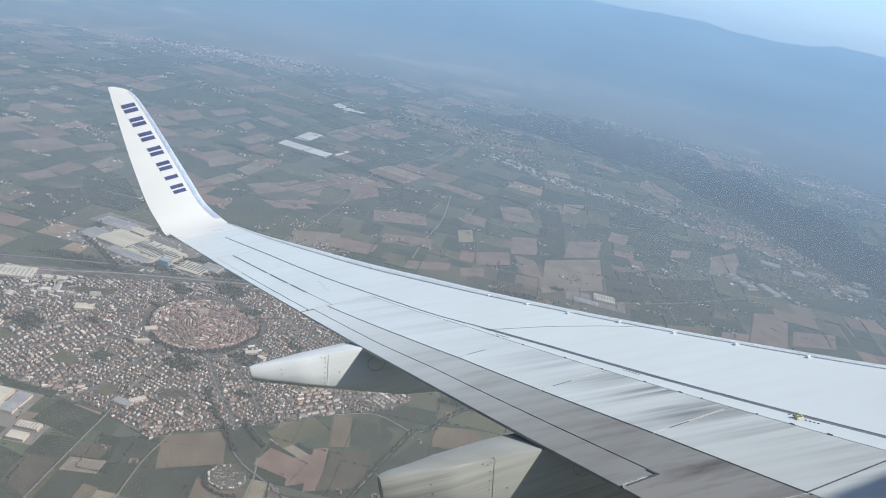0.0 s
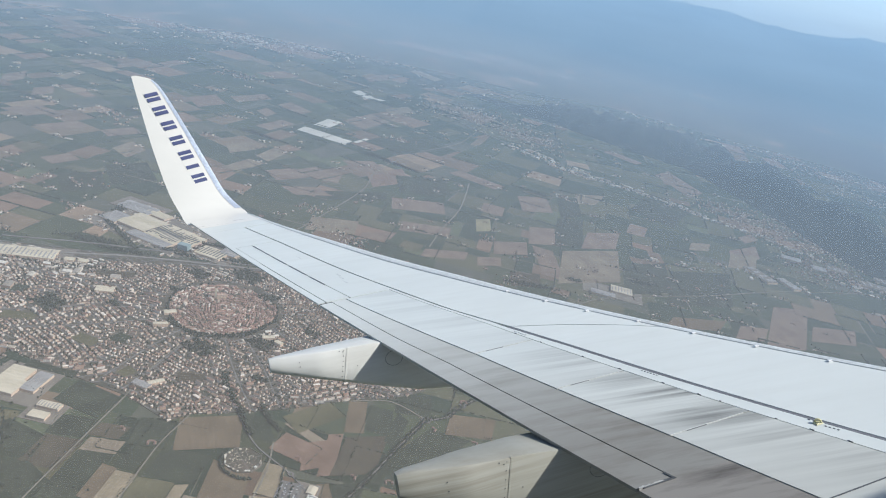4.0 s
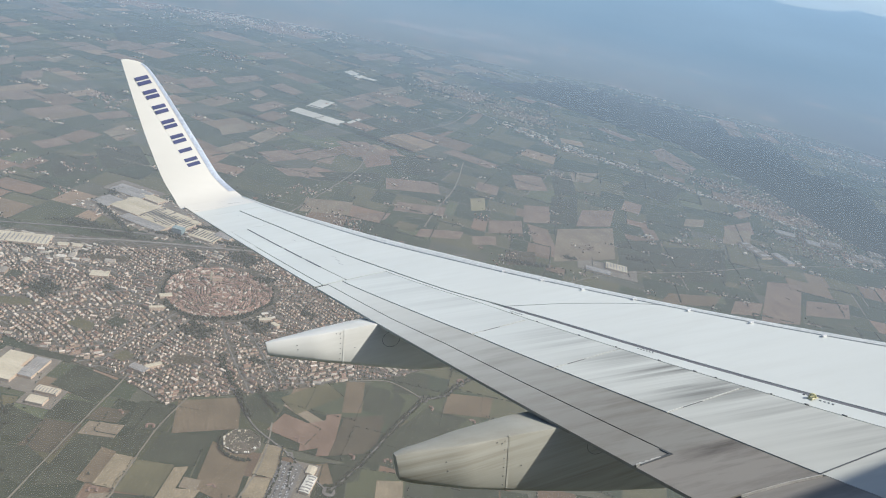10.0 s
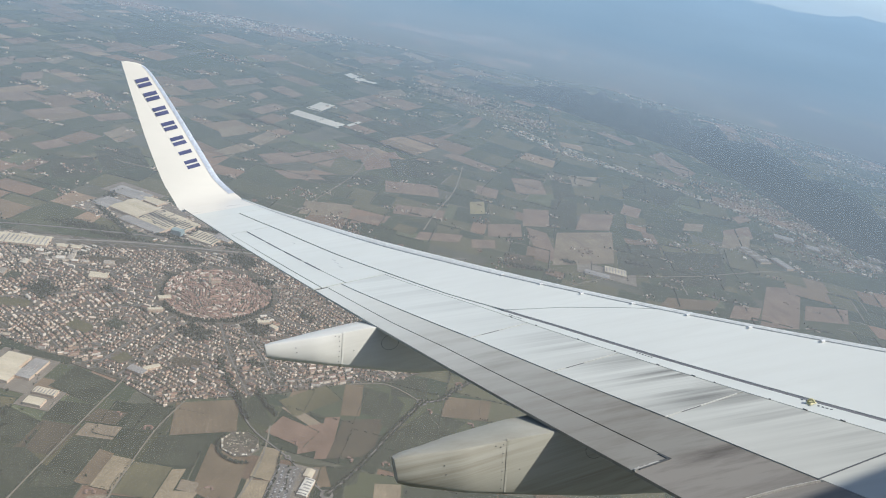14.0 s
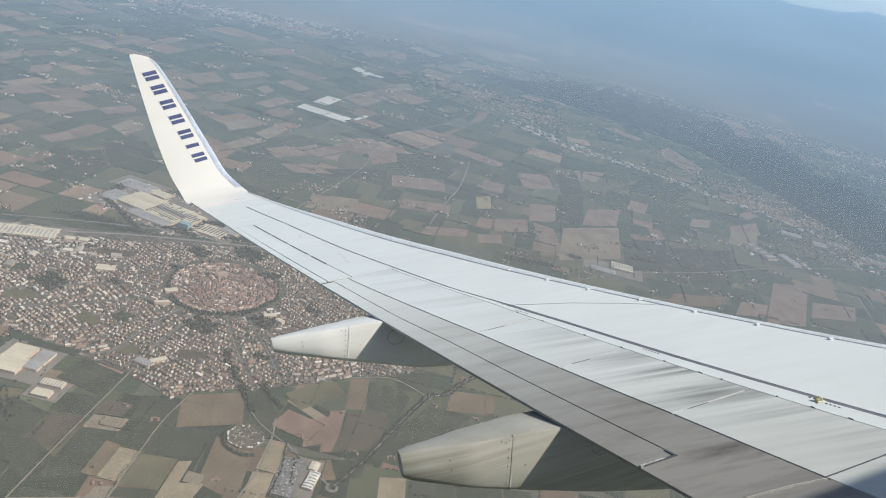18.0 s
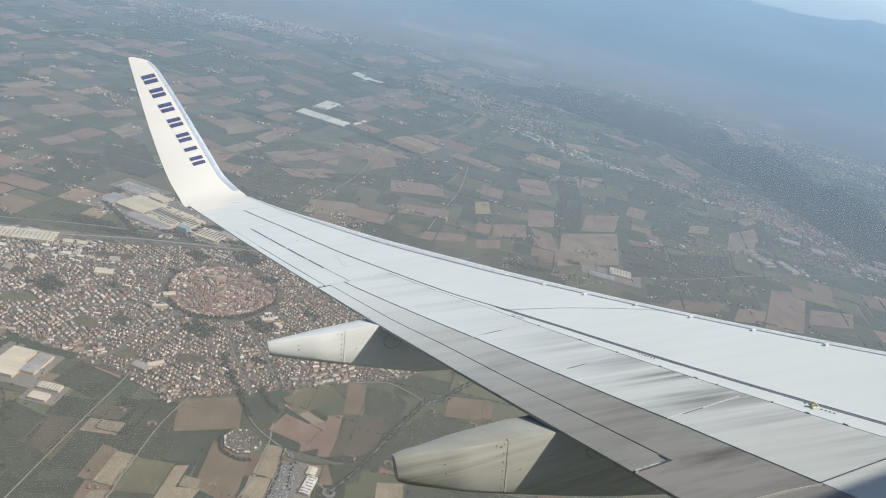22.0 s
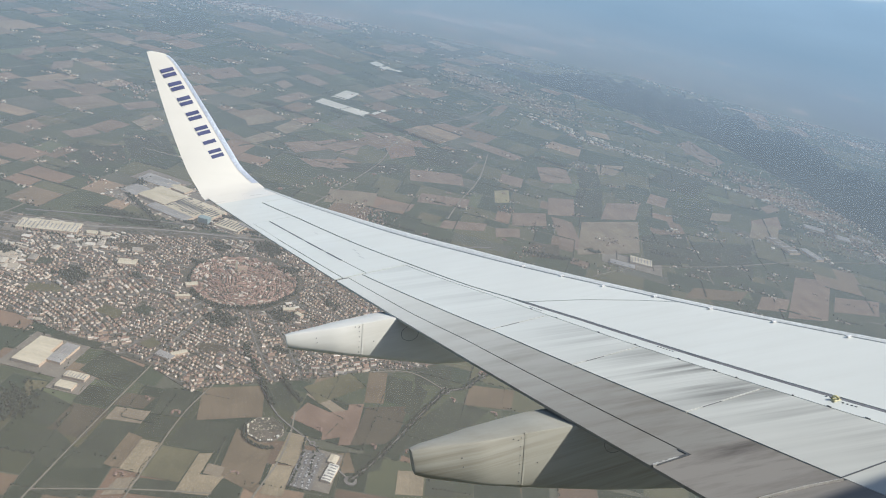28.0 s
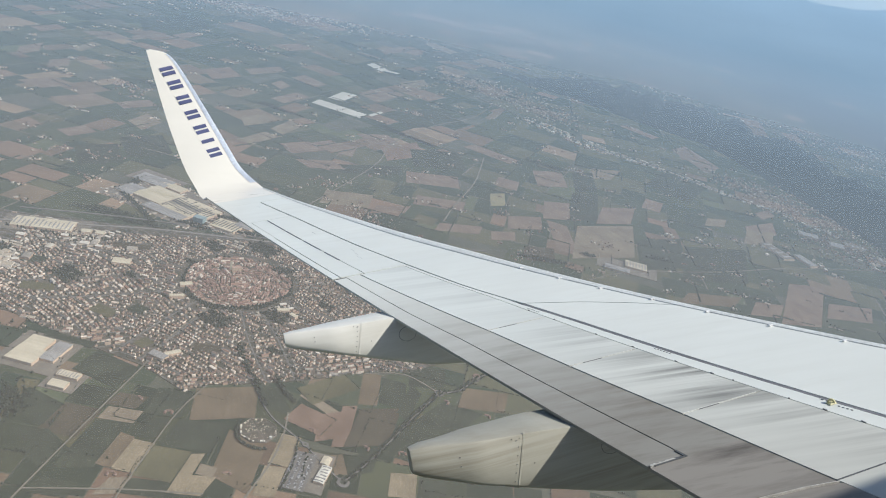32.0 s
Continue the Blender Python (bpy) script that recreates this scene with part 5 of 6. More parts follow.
def cluster(village, x, y, rx, ry, turn, count, size, tall=1.7, roof=0.6):
    t = radians(turn)
    done = 0
    while done < count:  # thick in some quarters, thin in others
        u, v = rnd.gauss(0, 0.55) * rx, rnd.gauss(0, 0.55) * ry
        if rnd.random() > 0.55 + 1.3 * noise.noise(Vector((x + u, y + v, 0)) / (9 * size)):
            continue
        done += 1
        px, py = x + u * math.cos(t) - v * math.sin(t), y + u * math.sin(t) + v * math.cos(t)
        k = rnd.uniform(0.45, 1.15)
        village.house(px, py, t + rnd.choice((0, math.pi / 2)) + rnd.uniform(-0.15, 0.15), size * k, size * 0.7 * k, tall * rnd.uniform(0.8, 1.3), roof * size / 3)


for row in ((185, 1960, 130, 90, -40, 800, 3.0), (300, 1830, 90, 60, -45, 560, 3.0), (90, 1990, 70, 50, -20, 240, 3.0), (800, 1400, 130, 90, -50, 1300, 3.0), (700, 1500, 80, 50, -30, 500, 3.0), (760, 1230, 60, 70, -20, 420, 3.2),
            (-600, 2450, 260, 120, 0, 700, 6.0), (-380, 2650, 240, 160, 10, 560, 6.5), (-150, 2620, 160, 120, 10, 160, 7), (400, 3050, 340, 200, -20, 700, 7.5), (900, 2600, 300, 170, -25, 380, 7.5),
            (1200, 2150, 240, 120, -30, 320, 7), (1350, 1800, 160, 120, -30, 250, 6), (800, 3400, 400, 200, -20, 260, 9), (-420, 1900, 60, 40, 0, 70, 5)):
    cluster(hamlet, *row)
HAMLETS = ((-50, 958, 34, 28, -20, 120, 2.6), (-125, 1064, 30, 24, -20, 40, 2.8), (-11, 1576, 26, 20, -20, 36, 4.0), (-51, 1331, 14, 16, -20, 14, 3.2), (174, 938, 16, 28, -20, 26, 3.0), (306, 1025, 20, 16, -20, 18, 3.2), (316, 1377, 22, 20, -20, 20, 3.6), (262, 1492, 20, 16, -20, 14, 4.0), (359, 1576, 30, 16, -20, 20, 5.0), (-537, 1360, 50, 24, -20, 60, 5.5), (-400, 910, 20, 16, -20, 16, 3.0), (-425, 1003, 16, 16, -20, 14, 3.2), (146, 1076, 14, 20, -20, 18, 2.8), (-494, 1004, 30, 20, -20, 20, 3.6))
for row in HAMLETS:
    cluster(hamlet, *row)
hamlet.done("village_houses", OLDWALLS, TILES, "hazy distant villages of small houses", "villages")


def shed_rows(village, points, depth, size):
    """Rows of sheds on both sides of a road, thinning out away from it."""
    for (x0, y0), (x1, y1) in zip(points, points[1:]):
        turn, far = math.atan2(y1 - y0, x1 - x0), math.hypot(x1 - x0, y1 - y0)
        ca, sa = math.cos(turn), math.sin(turn)
        for row in range(-depth, depth + 1):
            if not row:
                continue
            u = rnd.uniform(0, 5)
            while u < far:
                w = rnd.uniform(0.5, 1.7) * size
                v = row * size * 0.95 + rnd.gauss(0, 1.2)
                if rnd.random() < 0.82 - 0.13 * abs(row):
                    village.house(x0 + (u + w / 2) * ca - v * sa, y0 + (u + w / 2) * sa + v * ca, turn, w, size * rnd.uniform(0.45, 0.75), rnd.uniform(1.8, 2.8), 0.5)
                u += w + rnd.uniform(1.5, 7)


road_sheds = Village()
shed_rows(road_sheds, [(235, 1735), (306, 1653), (408, 1566)], 3, 8.5)
shed_rows(road_sheds, [(408, 1566), (521, 1516)], 2, 8.0)
shed_rows(road_sheds, [(521, 1516), (616, 1427), (709, 1365), (789, 1289)], 1, 7.0)
road_sheds.singles("factory_shed", WALL_ONE, SHED_ONE, "pale distant factory shed along the trunk road", "factory shed", "factory sheds along the trunk road")
FAR_WORKS = ((470, 1125, 50, 16, -12, 12, 7), (640, 1130, 60, 30, -14, 20, 7), (800, 1165, 60, 30, -14, 20, 8), (560, 3080, 70, 40, -20, 50, 13), (330, 3250, 170, 130, -20, 130, 14), (150, 3050, 140, 90, -10, 70, 13), (720, 3150, 60, 30, -20, 26, 13), (980, 3300, 160, 60, -20, 50, 12), (-560, 2450, 200, 70, 0, 110, 10), (-380, 2560, 150, 80, 0, 90, 10),
             (-440, 690, 60, 40, 6, 30, 11), (-330, 742, 40, 12, 8, 10, 9), (1190, 1900, 60, 50, -40, 40, 8), (1120, 2560, 90, 50, -30, 40, 9), (760, 2500, 70, 40, -30, 24, 9))
for row in FAR_WORKS:
    cluster(works, *row, 2.6, 0.18)
for _ in range(150):
    t = radians(-25)
    u, v = rnd.uniform(-78, 78), rnd.uniform(-52, 52)
    works.house(-290 + u * math.cos(t) - v * math.sin(t), 893 + u * math.sin(t) + v * math.cos(t), t + rnd.choice((0, math.pi / 2)), rnd.uniform(2, 8), rnd.uniform(1.2, 3.5), rnd.uniform(0.9, 1.9), 0.2)
for _ in range(60):
    works.house(-205 + rnd.uniform(-30, 34), 838 + rnd.uniform(-9, 24), radians(-18), rnd.uniform(1.5, 6), rnd.uniform(1.2, 2.6), rnd.uniform(0.9, 1.9), 0.2)
for _ in range(46):
    works.house(-386 + rnd.uniform(-48, 48), 766 + rnd.uniform(-20, 20), radians(9), rnd.uniform(1.5, 6), rnd.uniform(1.2, 2.6), rnd.uniform(0.9, 1.7), 0.2)
works.done("factory_sheds", WALLS, SHEDS, "pale flat factory sheds along the roads", "factory sheds")


# ---- single buildings that can be told apart ----
def hall(name, x, y, turn, w, d, h, roof, label, category, bays=1, strips=0, group="", wall=WALLS):
    """A long hall: walls, one low gable for each bay, rooflight strips."""
    ob = thing(name, pose(x, y, 0.5, 0, 0, turn), label, category, group)
    bm = bmesh.new()
    box(bm, -w / 2, w / 2, -d / 2, d / 2, -0.5, h)
    part("wall", bm, wall, ob)
    for b in range(bays):
        bm = bmesh.new()
        y0, y1 = -d / 2 + d * b / bays, -d / 2 + d * (b + 1) / bays
        o = 0.15
        rise_h = 0.06 * (y1 - y0) + 0.1
        pts = [(-w / 2 - o, y0, h), (w / 2 + o, y0, h), (w / 2 + o, (y0 + y1) / 2, h + rise_h), (-w / 2 - o, (y0 + y1) / 2, h + rise_h), (w / 2 + o, y1, h), (-w / 2 - o, y1, h)]
        v = [bm.verts.new(p) for p in pts]
        bm.faces.new((v[0], v[1], v[2], v[3]))
        bm.faces.new((v[3], v[2], v[4], v[5]))
        bm.faces.new((v[1], v[4], v[2]))
        bm.faces.new((v[0], v[3], v[5]))
        bm.faces.new((v[0], v[5], v[4], v[1]))
        bmesh.ops.recalc_face_normals(bm, faces=bm.faces)
        part("roof", bm, roof, ob)
    top_h = h + 0.06 * d / bays + 0.1
    rr = random.Random(int(x * 3 + y))
    for s in range(strips):
        bm = bmesh.new()
        sx = -w / 2 + w * (s + 0.5) / strips
        box(bm, sx - w / strips * 0.15, sx + w / strips * 0.15, d * rr.uniform(-0.47, -0.3), d * rr.uniform(0.1, 0.47), h, top_h + 0.12)
        part("rooflight", bm, DARKROOF if roof is TANROOF else GREYROOF, ob)
    return ob


DARKROOF = grainy("dark_rooflight", (0.07, 0.075, 0.08), (0.12, 0.125, 0.13), 0.4, 0.2, 12, 0.0)
TEAL = grainy("teal_cladding", (0.24, 0.33, 0.34), (0.31, 0.40, 0.41), 0.6, 0.3, 12, 0.0)
hall("factory", -308, 900, -25, 44, 42, 3.2, TANROOF, "large pale-roofed factory hall at the town edge", "factory", 2, 0)
hall("factory", -266, 880, -25, 46, 44, 3.0, TANROOF, "tan factory hall with dark rooflight strips", "factory", 2, 13)
hall("factory", -285, 856, -25, 60, 16, 2.6, GREYROOF, "grey factory hall with rows of rooflights", "factory", 3, 12)
hall("office_block", -240, 849, -14, 13, 9, 6.5, TEAL, "tall teal-clad factory block", "factory", wall=TEAL)
hall("factory", -206, 848, -18, 34, 26, 2.6, TANROOF, "brownish ribbed factory hall", "factory", 4, 8)
hall("factory", -330, 946, -20, 50, 26, 2.6, GREYROOF, "grey works building in a dusty yard", "factory", 2, 4)
hall("factory", -344, 905, -25, 26, 30, 2.4, GREYROOF, "low grey factory hall with rooflights", "factory", 3, 5)
hall("factory", -236, 872, -25, 18, 30, 2.8, TANROOF, "tan factory hall with ribbed roof", "factory", 2, 4)
hall("factory", -186, 858, -18, 22, 20, 2.6, GREYROOF, "grey factory hall by the railway", "factory", 2, 5)
hall("factory", -300, 935, -25, 34, 16, 2.4, TANROOF, "long tan store hall behind the factory", "factory", 1, 0)
hall("warehouse", -386, 766, 9, 62, 24, 2.8, PALE, "long white warehouse beside the railway", "warehouse", 3, 14)
hall("warehouse", -340, 768, 9, 10, 8, 2.2, PALE, "small white warehouse beside the railway", "warehouse")
hall("warehouse", -326, 770, 9, 9, 8, 2.2, PALE, "small cream warehouse beside the railway", "warehouse")
hall("warehouse", -283, 548, -8, 20, 18, 3.0, PALE, "white warehouse hall with a ribbed roof", "warehouse", 4, 0)
hall("warehouse", -284, 529, -8, 24, 20, 3.0, PALE, "white warehouse hall by the road", "warehouse", 4, 0)
hall("warehouse", -264, 540, -8, 12, 28, 2.6, GREYROOF, "grey warehouse annexe beside halls", "warehouse", 2, 4)
hall("barn", -241, 513, -6, 18, 8, 2.4, PALE, "white ribbed farm shed", "barn", 1, 7)
hall("barn", -243, 499, -6, 14, 9, 2.6, PALE, "white farm shed at a field edge", "barn", 1, 0)
hall("supermarket", -22, 447, 78, 19, 8, 2.2, SHEET, "white-roofed supermarket beside its car park", "supermarket", 1, 6)
hall("supermarket", -22, 463, 78, 9, 7, 1.8, PALE, "low beige shop beside the car park", "supermarket")
hall("school", -186, 561, -20, 16, 8, 2.4, GREYROOF, "low school building with dark solar roof", "school", 1, 5)
hall("school", -176, 568, 40, 14, 5, 2.4, PALE, "pale school wing among houses", "school")
hall("works", 336, 965, -12, 30, 22, 3.0, PALE, "works building with a white ribbed roof", "works", 2, 7)
hall("works", 305, 945, -12, 34, 14, 2.4, GREYROOF, "grey works building in a yard", "works", 1, 3)
hall("warehouse", -205, 692, 28, 12, 7, 2.4, PALE, "cream-roofed hall among houses", "warehouse")
hall("warehouse", -280, 715, 10, 18, 12, 2.4, PALE, "pale-roofed hall among houses", "warehouse", 2)
hall("palace", -100, 672, 20, 12, 5, 4.0, PALE, "tall cream building beside the old town", "building")
hall("palace", -88, 664, -30, 8, 5, 4.4, PALE, "tall cream building beside the old town", "building")
hall("palace", -205, 664, 20, 14, 4, 3.6, PALE, "long yellowish building by the ring of trees", "building")
for x, y, t, w, d in ((614, 1140, -70, 60, 22), (655, 1120, -70, 40, 16), (720, 1258, -14, 34, 20), (800, 1242, -14, 36, 20), (842, 1190, -14, 50, 24), (760, 1230, -14, 24, 22), (880, 1225, -14, 30, 20)):
    hall("warehouse", x, y, t, w, d, 3.2, rnd.choice((YARD, GREYROOF, GREYROOF)), "grey distant warehouse with a ribbed roof", "warehouse", 2, 4)


def church(x, y):
    ob = thing("church", pose(x, y, 0.5, 0, 0, 20), "pale stone church with a tall bell tower", "church")
    bm = bmesh.new()
    box(bm, -5, 5, -1.8, 1.8, -0.5, 4.6)
    part("nave", bm, WALLS, ob)
    v = Village()
    v.house(0, 0, 0, 10.4, 4.0, 4.6, 1.3)
    part("nave_roof", raw_mesh("nave_roof", v.vs, v.fs[4:], [OLDTILES]), None, ob)
    bm = bmesh.new()
    box(bm, -7.2, -5.2, -1.0, 1.0, -0.5, 13.0)
    tower = part("tower", bm, PALE, ob)
    bm = bmesh.new()
    made = bmesh.ops.create_cone(bm, segments=4, radius1=1.5, radius2=0.05, depth=2.6, cap_ends=True)["verts"]
    bmesh.ops.rotate(bm, verts=made, matrix=Matrix.Rotation(math.pi / 4, 3, "Z"))
    bmesh.ops.translate(bm, vec=(-6.2, 0, 14.3), verts=made)
    part("spire", bm, OLDTILES, tower)


church(-166, 742)


def cemetery(x, y, r):
    """An eight-sided walled enclosure: pale chapels along the wall, crossing paths, rows of graves."""
    ob = thing("cemetery", pose(x, y, 0.4, 0, 0, 14), "eight-sided walled cemetery with white chapels and crossing paths", "cemetery")
    rr = random.Random(4)
    bm = bmesh.new()
    bmesh.ops.create_circle(bm, cap_ends=True, radius=r * 1.02, segments=8, matrix=Matrix.Rotation(radians(22.5), 4, "Z"))
    part("lawn", bm, TOWNM, ob).location.z = 0.42
    side = 2 * r * math.sin(radians(22.5))
    for k in range(8):
        turn = radians(45 * k)
        mid = r * math.cos(radians(22.5))
        bm = bmesh.new()
        box(bm, mid - 0.3, mid, -side / 2, side / 2, -0.4, 1.1)
        bmesh.ops.rotate(bm, verts=bm.verts, matrix=Matrix.Rotation(turn, 3, "Z"))
        part("wall", bm, YARD, ob)
        u = -side / 2 + 0.6
        while u < side / 2 - 0.8:
            w = rr.uniform(0.8, 2.4)
            if rr.random() < (0.9 if 2 < k < 7 else 0.45):
                deep = rr.uniform(0.8, 1.9)
                bm = bmesh.new()
                box(bm, mid - 0.35 - deep, mid - 0.35, u, u + w, -0.4, rr.uniform(1.0, 2.2), 0.05)
                bmesh.ops.rotate(bm, verts=bm.verts, matrix=Matrix.Rotation(turn, 3, "Z"))
                part("chapel", bm, rr.choice((PALE, SHEET, YARD)), ob)
            u += w + rr.uniform(0.1, 0.7)
    for turn in (22, 112):
        bm = bmesh.new()
        box(bm, -r * 0.9, r * 0.9, -0.32, 0.32, 0.0, 0.5 + 0.0002 * turn)
        part("path", bm, YARD, ob).rotation_euler.z = radians(turn)
    t = radians(22)
    for i in range(-8, 9):
        for j in range(-11, 12):
            gx, gy = i * 1.45 + 0.4, j * 1.05
            if math.hypot(gx, gy) > r * 0.74 or abs(gx) < 0.7 or abs(gy) < 0.7 or rr.random() < 0.45:
                continue
            bm = bmesh.new()
            box(bm, -0.42, 0.42, -0.16, 0.16, 0.4, rr.uniform(0.6, 1.0))
            o = part("tomb", bm, rr.choice((YARD, YARD, PALE, TOWNM)), ob)
            o.location, o.rotation_euler.z = (gx * math.cos(t) - gy * math.sin(t), gx * math.sin(t) + gy * math.cos(t), 0), t
    return ob


cemetery(-80, 486, 15.5)


def car_park(x, y, turn, w, d):
    bm = bmesh.new()
    box(bm, -w / 2, w / 2, -d / 2, d / 2, -0.4, 0.3)
    lot = part("car_park", bm, ASPHALT)
    lot.matrix_world = pose(x, y, 0.5, 0, 0, turn)
    tagged(lot, "grey car park with rows of parked cars", "car park", kind="structure")
    paints = [grainy("car_paint", c, tuple(v * 1.15 for v in c), 0.35, 2.0, 8, 0.0) for c in ((0.6, 0.6, 0.6), (0.08, 0.08, 0.09), (0.35, 0.36, 0.38), (0.45, 0.45, 0.46), (0.12, 0.13, 0.16))]
    meshes = []
    for p in paints:
        bm = bmesh.new()
        box(bm, -0.55, 0.55, -0.24, 0.24, 0.06, 0.24, 0.03)
        box(bm, -0.3, 0.28, -0.21, 0.21, 0.24, 0.37, 0.04)
        mesh = bpy.data.meshes.new("car")
        bm.to_mesh(mesh)
        bm.free()
        mesh.materials.append(p)
        meshes.append(mesh)
    for i in range(8):  # double rows of cars with lanes between
        u = -w / 2 + 1.0 + (i // 2) * (w - 0.6) / 4 + (i % 2) * 1.25
        k = -d / 2 + 1.2
        while k < d / 2 - 1:
            if rnd.random() < 0.55:
                ob = new("car", rnd.choice(meshes))
                ob.matrix_world = lot.matrix_world @ pose(u, k, 0.3, 0, 0, rnd.choice((0, 180)) + rnd.uniform(-3, 3))
                tagged(ob, "small parked car on the asphalt lot", "car", "cars in the car park")
            k += 0.85


car_park(-40, 449, -6, 18, 42)


def farm(x, y, turn, n):
    """A farmstead: a few tiled ranges round a yard."""
    ob = thing("farmstead", pose(x, y, 0.3, 0, 0, turn), "farmstead of low tiled ranges round a yard", "farm", "farmsteads on the plain")
    rr = random.Random(int(x * 7 + y))
    for k in range(n):
        v = Village()
        w = rr.uniform(4, 8)
        v.house(0, 0, 0, w, rr.uniform(2.2, 3.2), rr.uniform(1.4, 2.2), 0.7)
        o = part("range", raw_mesh("range", v.vs, v.fs, [OLDWALLS, OLDTILES], v.mi), None, ob)
        a = radians(90 * k)
        o.location, o.rotation_euler.z = (math.cos(a) * 2.6, math.sin(a) * 2.6, 0), a + math.pi / 2
        o.scale = (0.6, 0.6, 0.6)


NEAR_FARMS = ((-152, 489, 10, 3), (-166, 414, 8, 3), (-90, 432, 30, 2), (70, 567, -20, 2), (108, 556, 5, 2), (36, 487, 10, 3), (-40, 497, 0, 2), (6, 486, -6, 2), (100, 618, 20, 3), (-180, 500, 0, 2))
FAR_FARMS = (
                   (190, 1040, 0, 4), (205, 1030, 20, 3), (150, 1150, 0, 3), (60, 1105, 10, 3), (-60, 1130, 15, 4), (-120, 1200, 0, 3), (-75, 1320, 30, 4), (140, 960, 10, 4), (420, 1010, 0, 3), (470, 1030, 30, 4),
                   (520, 1060, 0, 3), (590, 960, 10, 2), (680, 960, 20, 4), (240, 1400, 0, 3))
PLAIN_FARMS = ((300, 1500, 10, 4), (-20, 1400, 0, 4), (-260, 1050, 0, 4), (-330, 1080, 20, 4), (-180, 1000, 10, 5), (-130, 960, 0, 4),
                   (-60, 1010, 30, 4), (30, 930, 0, 4), (-420, 1150, 10, 4), (-500, 1300, 20, 4), (-360, 1500, 0, 4), (-30, 1560, 0, 5), (0, 1570, 20, 4))
for x, y, t, n in NEAR_FARMS + FAR_FARMS + PLAIN_FARMS:
    farm(x, y, t, n)


# small farm buildings scattered over the plain
scattered, sheds = Village(), Village()
farm_trees = []
rnd = random.Random(31)
for dist, x, y, z, turn, w, d in plots:
    if 640 < dist < 2600 and rnd.random() < 0.36:
        fx, fy = x + w * 0.5, y + d * 0.5
        for _ in range(rnd.randint(3, 9)):
            k = rnd.uniform(0.4, 0.85) * (0.7 + dist / 2200)
            (scattered if rnd.random() < 0.55 else sheds).house(fx + rnd.gauss(0, 5.5), fy + rnd.gauss(0, 3), turn + rnd.choice((0, math.pi / 2)), 4.0 * k, 2.3 * k, 1.7 * k, 0.5 * k)
        for _ in range(rnd.randint(2, 7)):
            farm_trees.append((fx + rnd.gauss(0, 7), fy + rnd.gauss(0, 6), rnd.uniform(0.9, 1.8)))
sheds.done("farm_sheds", WALLS, SHEDS, "small pale sheds beside the scattered farms", "farm sheds")
scattered.done("scattered_farm_buildings", WALLS, TILES, "small pale farm buildings scattered over the plain", "farm buildings")

# ---- trees: clumps of rough foliage, many to a mesh ----
def clump_shapes(count, pieces, seed):
    """A few tree shapes: short trunk and a crown of several uneven lumps."""
    rr = random.Random(seed)
    shapes = []
    for _ in range(count):
        bm = bmesh.new()
        bmesh.ops.create_cone(bm, segments=5, radius1=0.12, radius2=0.07, depth=0.8, cap_ends=False, matrix=Matrix.Translation((0, 0, 0.4)))
        for k in range(pieces):
            s = rr.uniform(0.34, 0.62)
            at = Matrix.Translation((rr.uniform(-0.45, 0.45), rr.uniform(-0.45, 0.45), rr.uniform(0.8, 1.7)))
            made = bmesh.ops.create_icosphere(bm, subdivisions=1, radius=s, matrix=at)["verts"]
            for v in made:
                v.co += Vector((rr.uniform(-1, 1), rr.uniform(-1, 1), rr.uniform(-1, 1))) * s * 0.28
        bm.verts.ensure_lookup_table()
        bm.verts.index_update()
        shapes.append((np.array([v.co[:] for v in bm.verts]), [tuple(v.index for v in f.verts) for f in bm.faces]))
        bm.free()
    return shapes


SHAPES = clump_shapes(6, 4, 3)


def plant(name, spots, material, label, category="trees"):
    """Trees at (x, y, size) joined into one mesh."""
    rr = random.Random(len(spots))
    vs, fs, k = [], [], 0
    for x, y, s in spots:
        shape, faces = rr.choice(SHAPES)
        a = rr.uniform(0, 6.28)
        ca, sa = math.cos(a), math.sin(a)
        q = shape * np.array([s, s, s * rr.uniform(0.8, 1.35)])
        p = np.stack([q[:, 0] * ca - q[:, 1] * sa + x, q[:, 0] * sa + q[:, 1] * ca + y, q[:, 2] + 0.2], 1)
        vs.append(p)
        fs += [tuple(i + k for i in f) for f in faces]
        k += len(p)
    mesh = raw_mesh(name, np.concatenate(vs).tolist(), fs, [material])
    return tagged(new(name, mesh), label, category, kind="stuff")


rnd = random.Random(21)


def along(fine, gap, off, size, jitter=0.4, both=True):
    spots = []
    for a, b in zip(fine, fine[1:]):
        way = (b - a)
        n = max(1, int(way.length / gap))
        side = Vector((-way.y, way.x, 0)).normalized()
        for i in range(n):
            p = a + way * (i / n)
            for s in ((-1, 1) if both else (1,)):
                if rnd.random() < 0.86:
                    q = p + side * s * off
                    spots.append((q.x + rnd.gauss(0, jitter), q.y + rnd.gauss(0, jitter), size * rnd.uniform(0.7, 1.25)))
    return spots


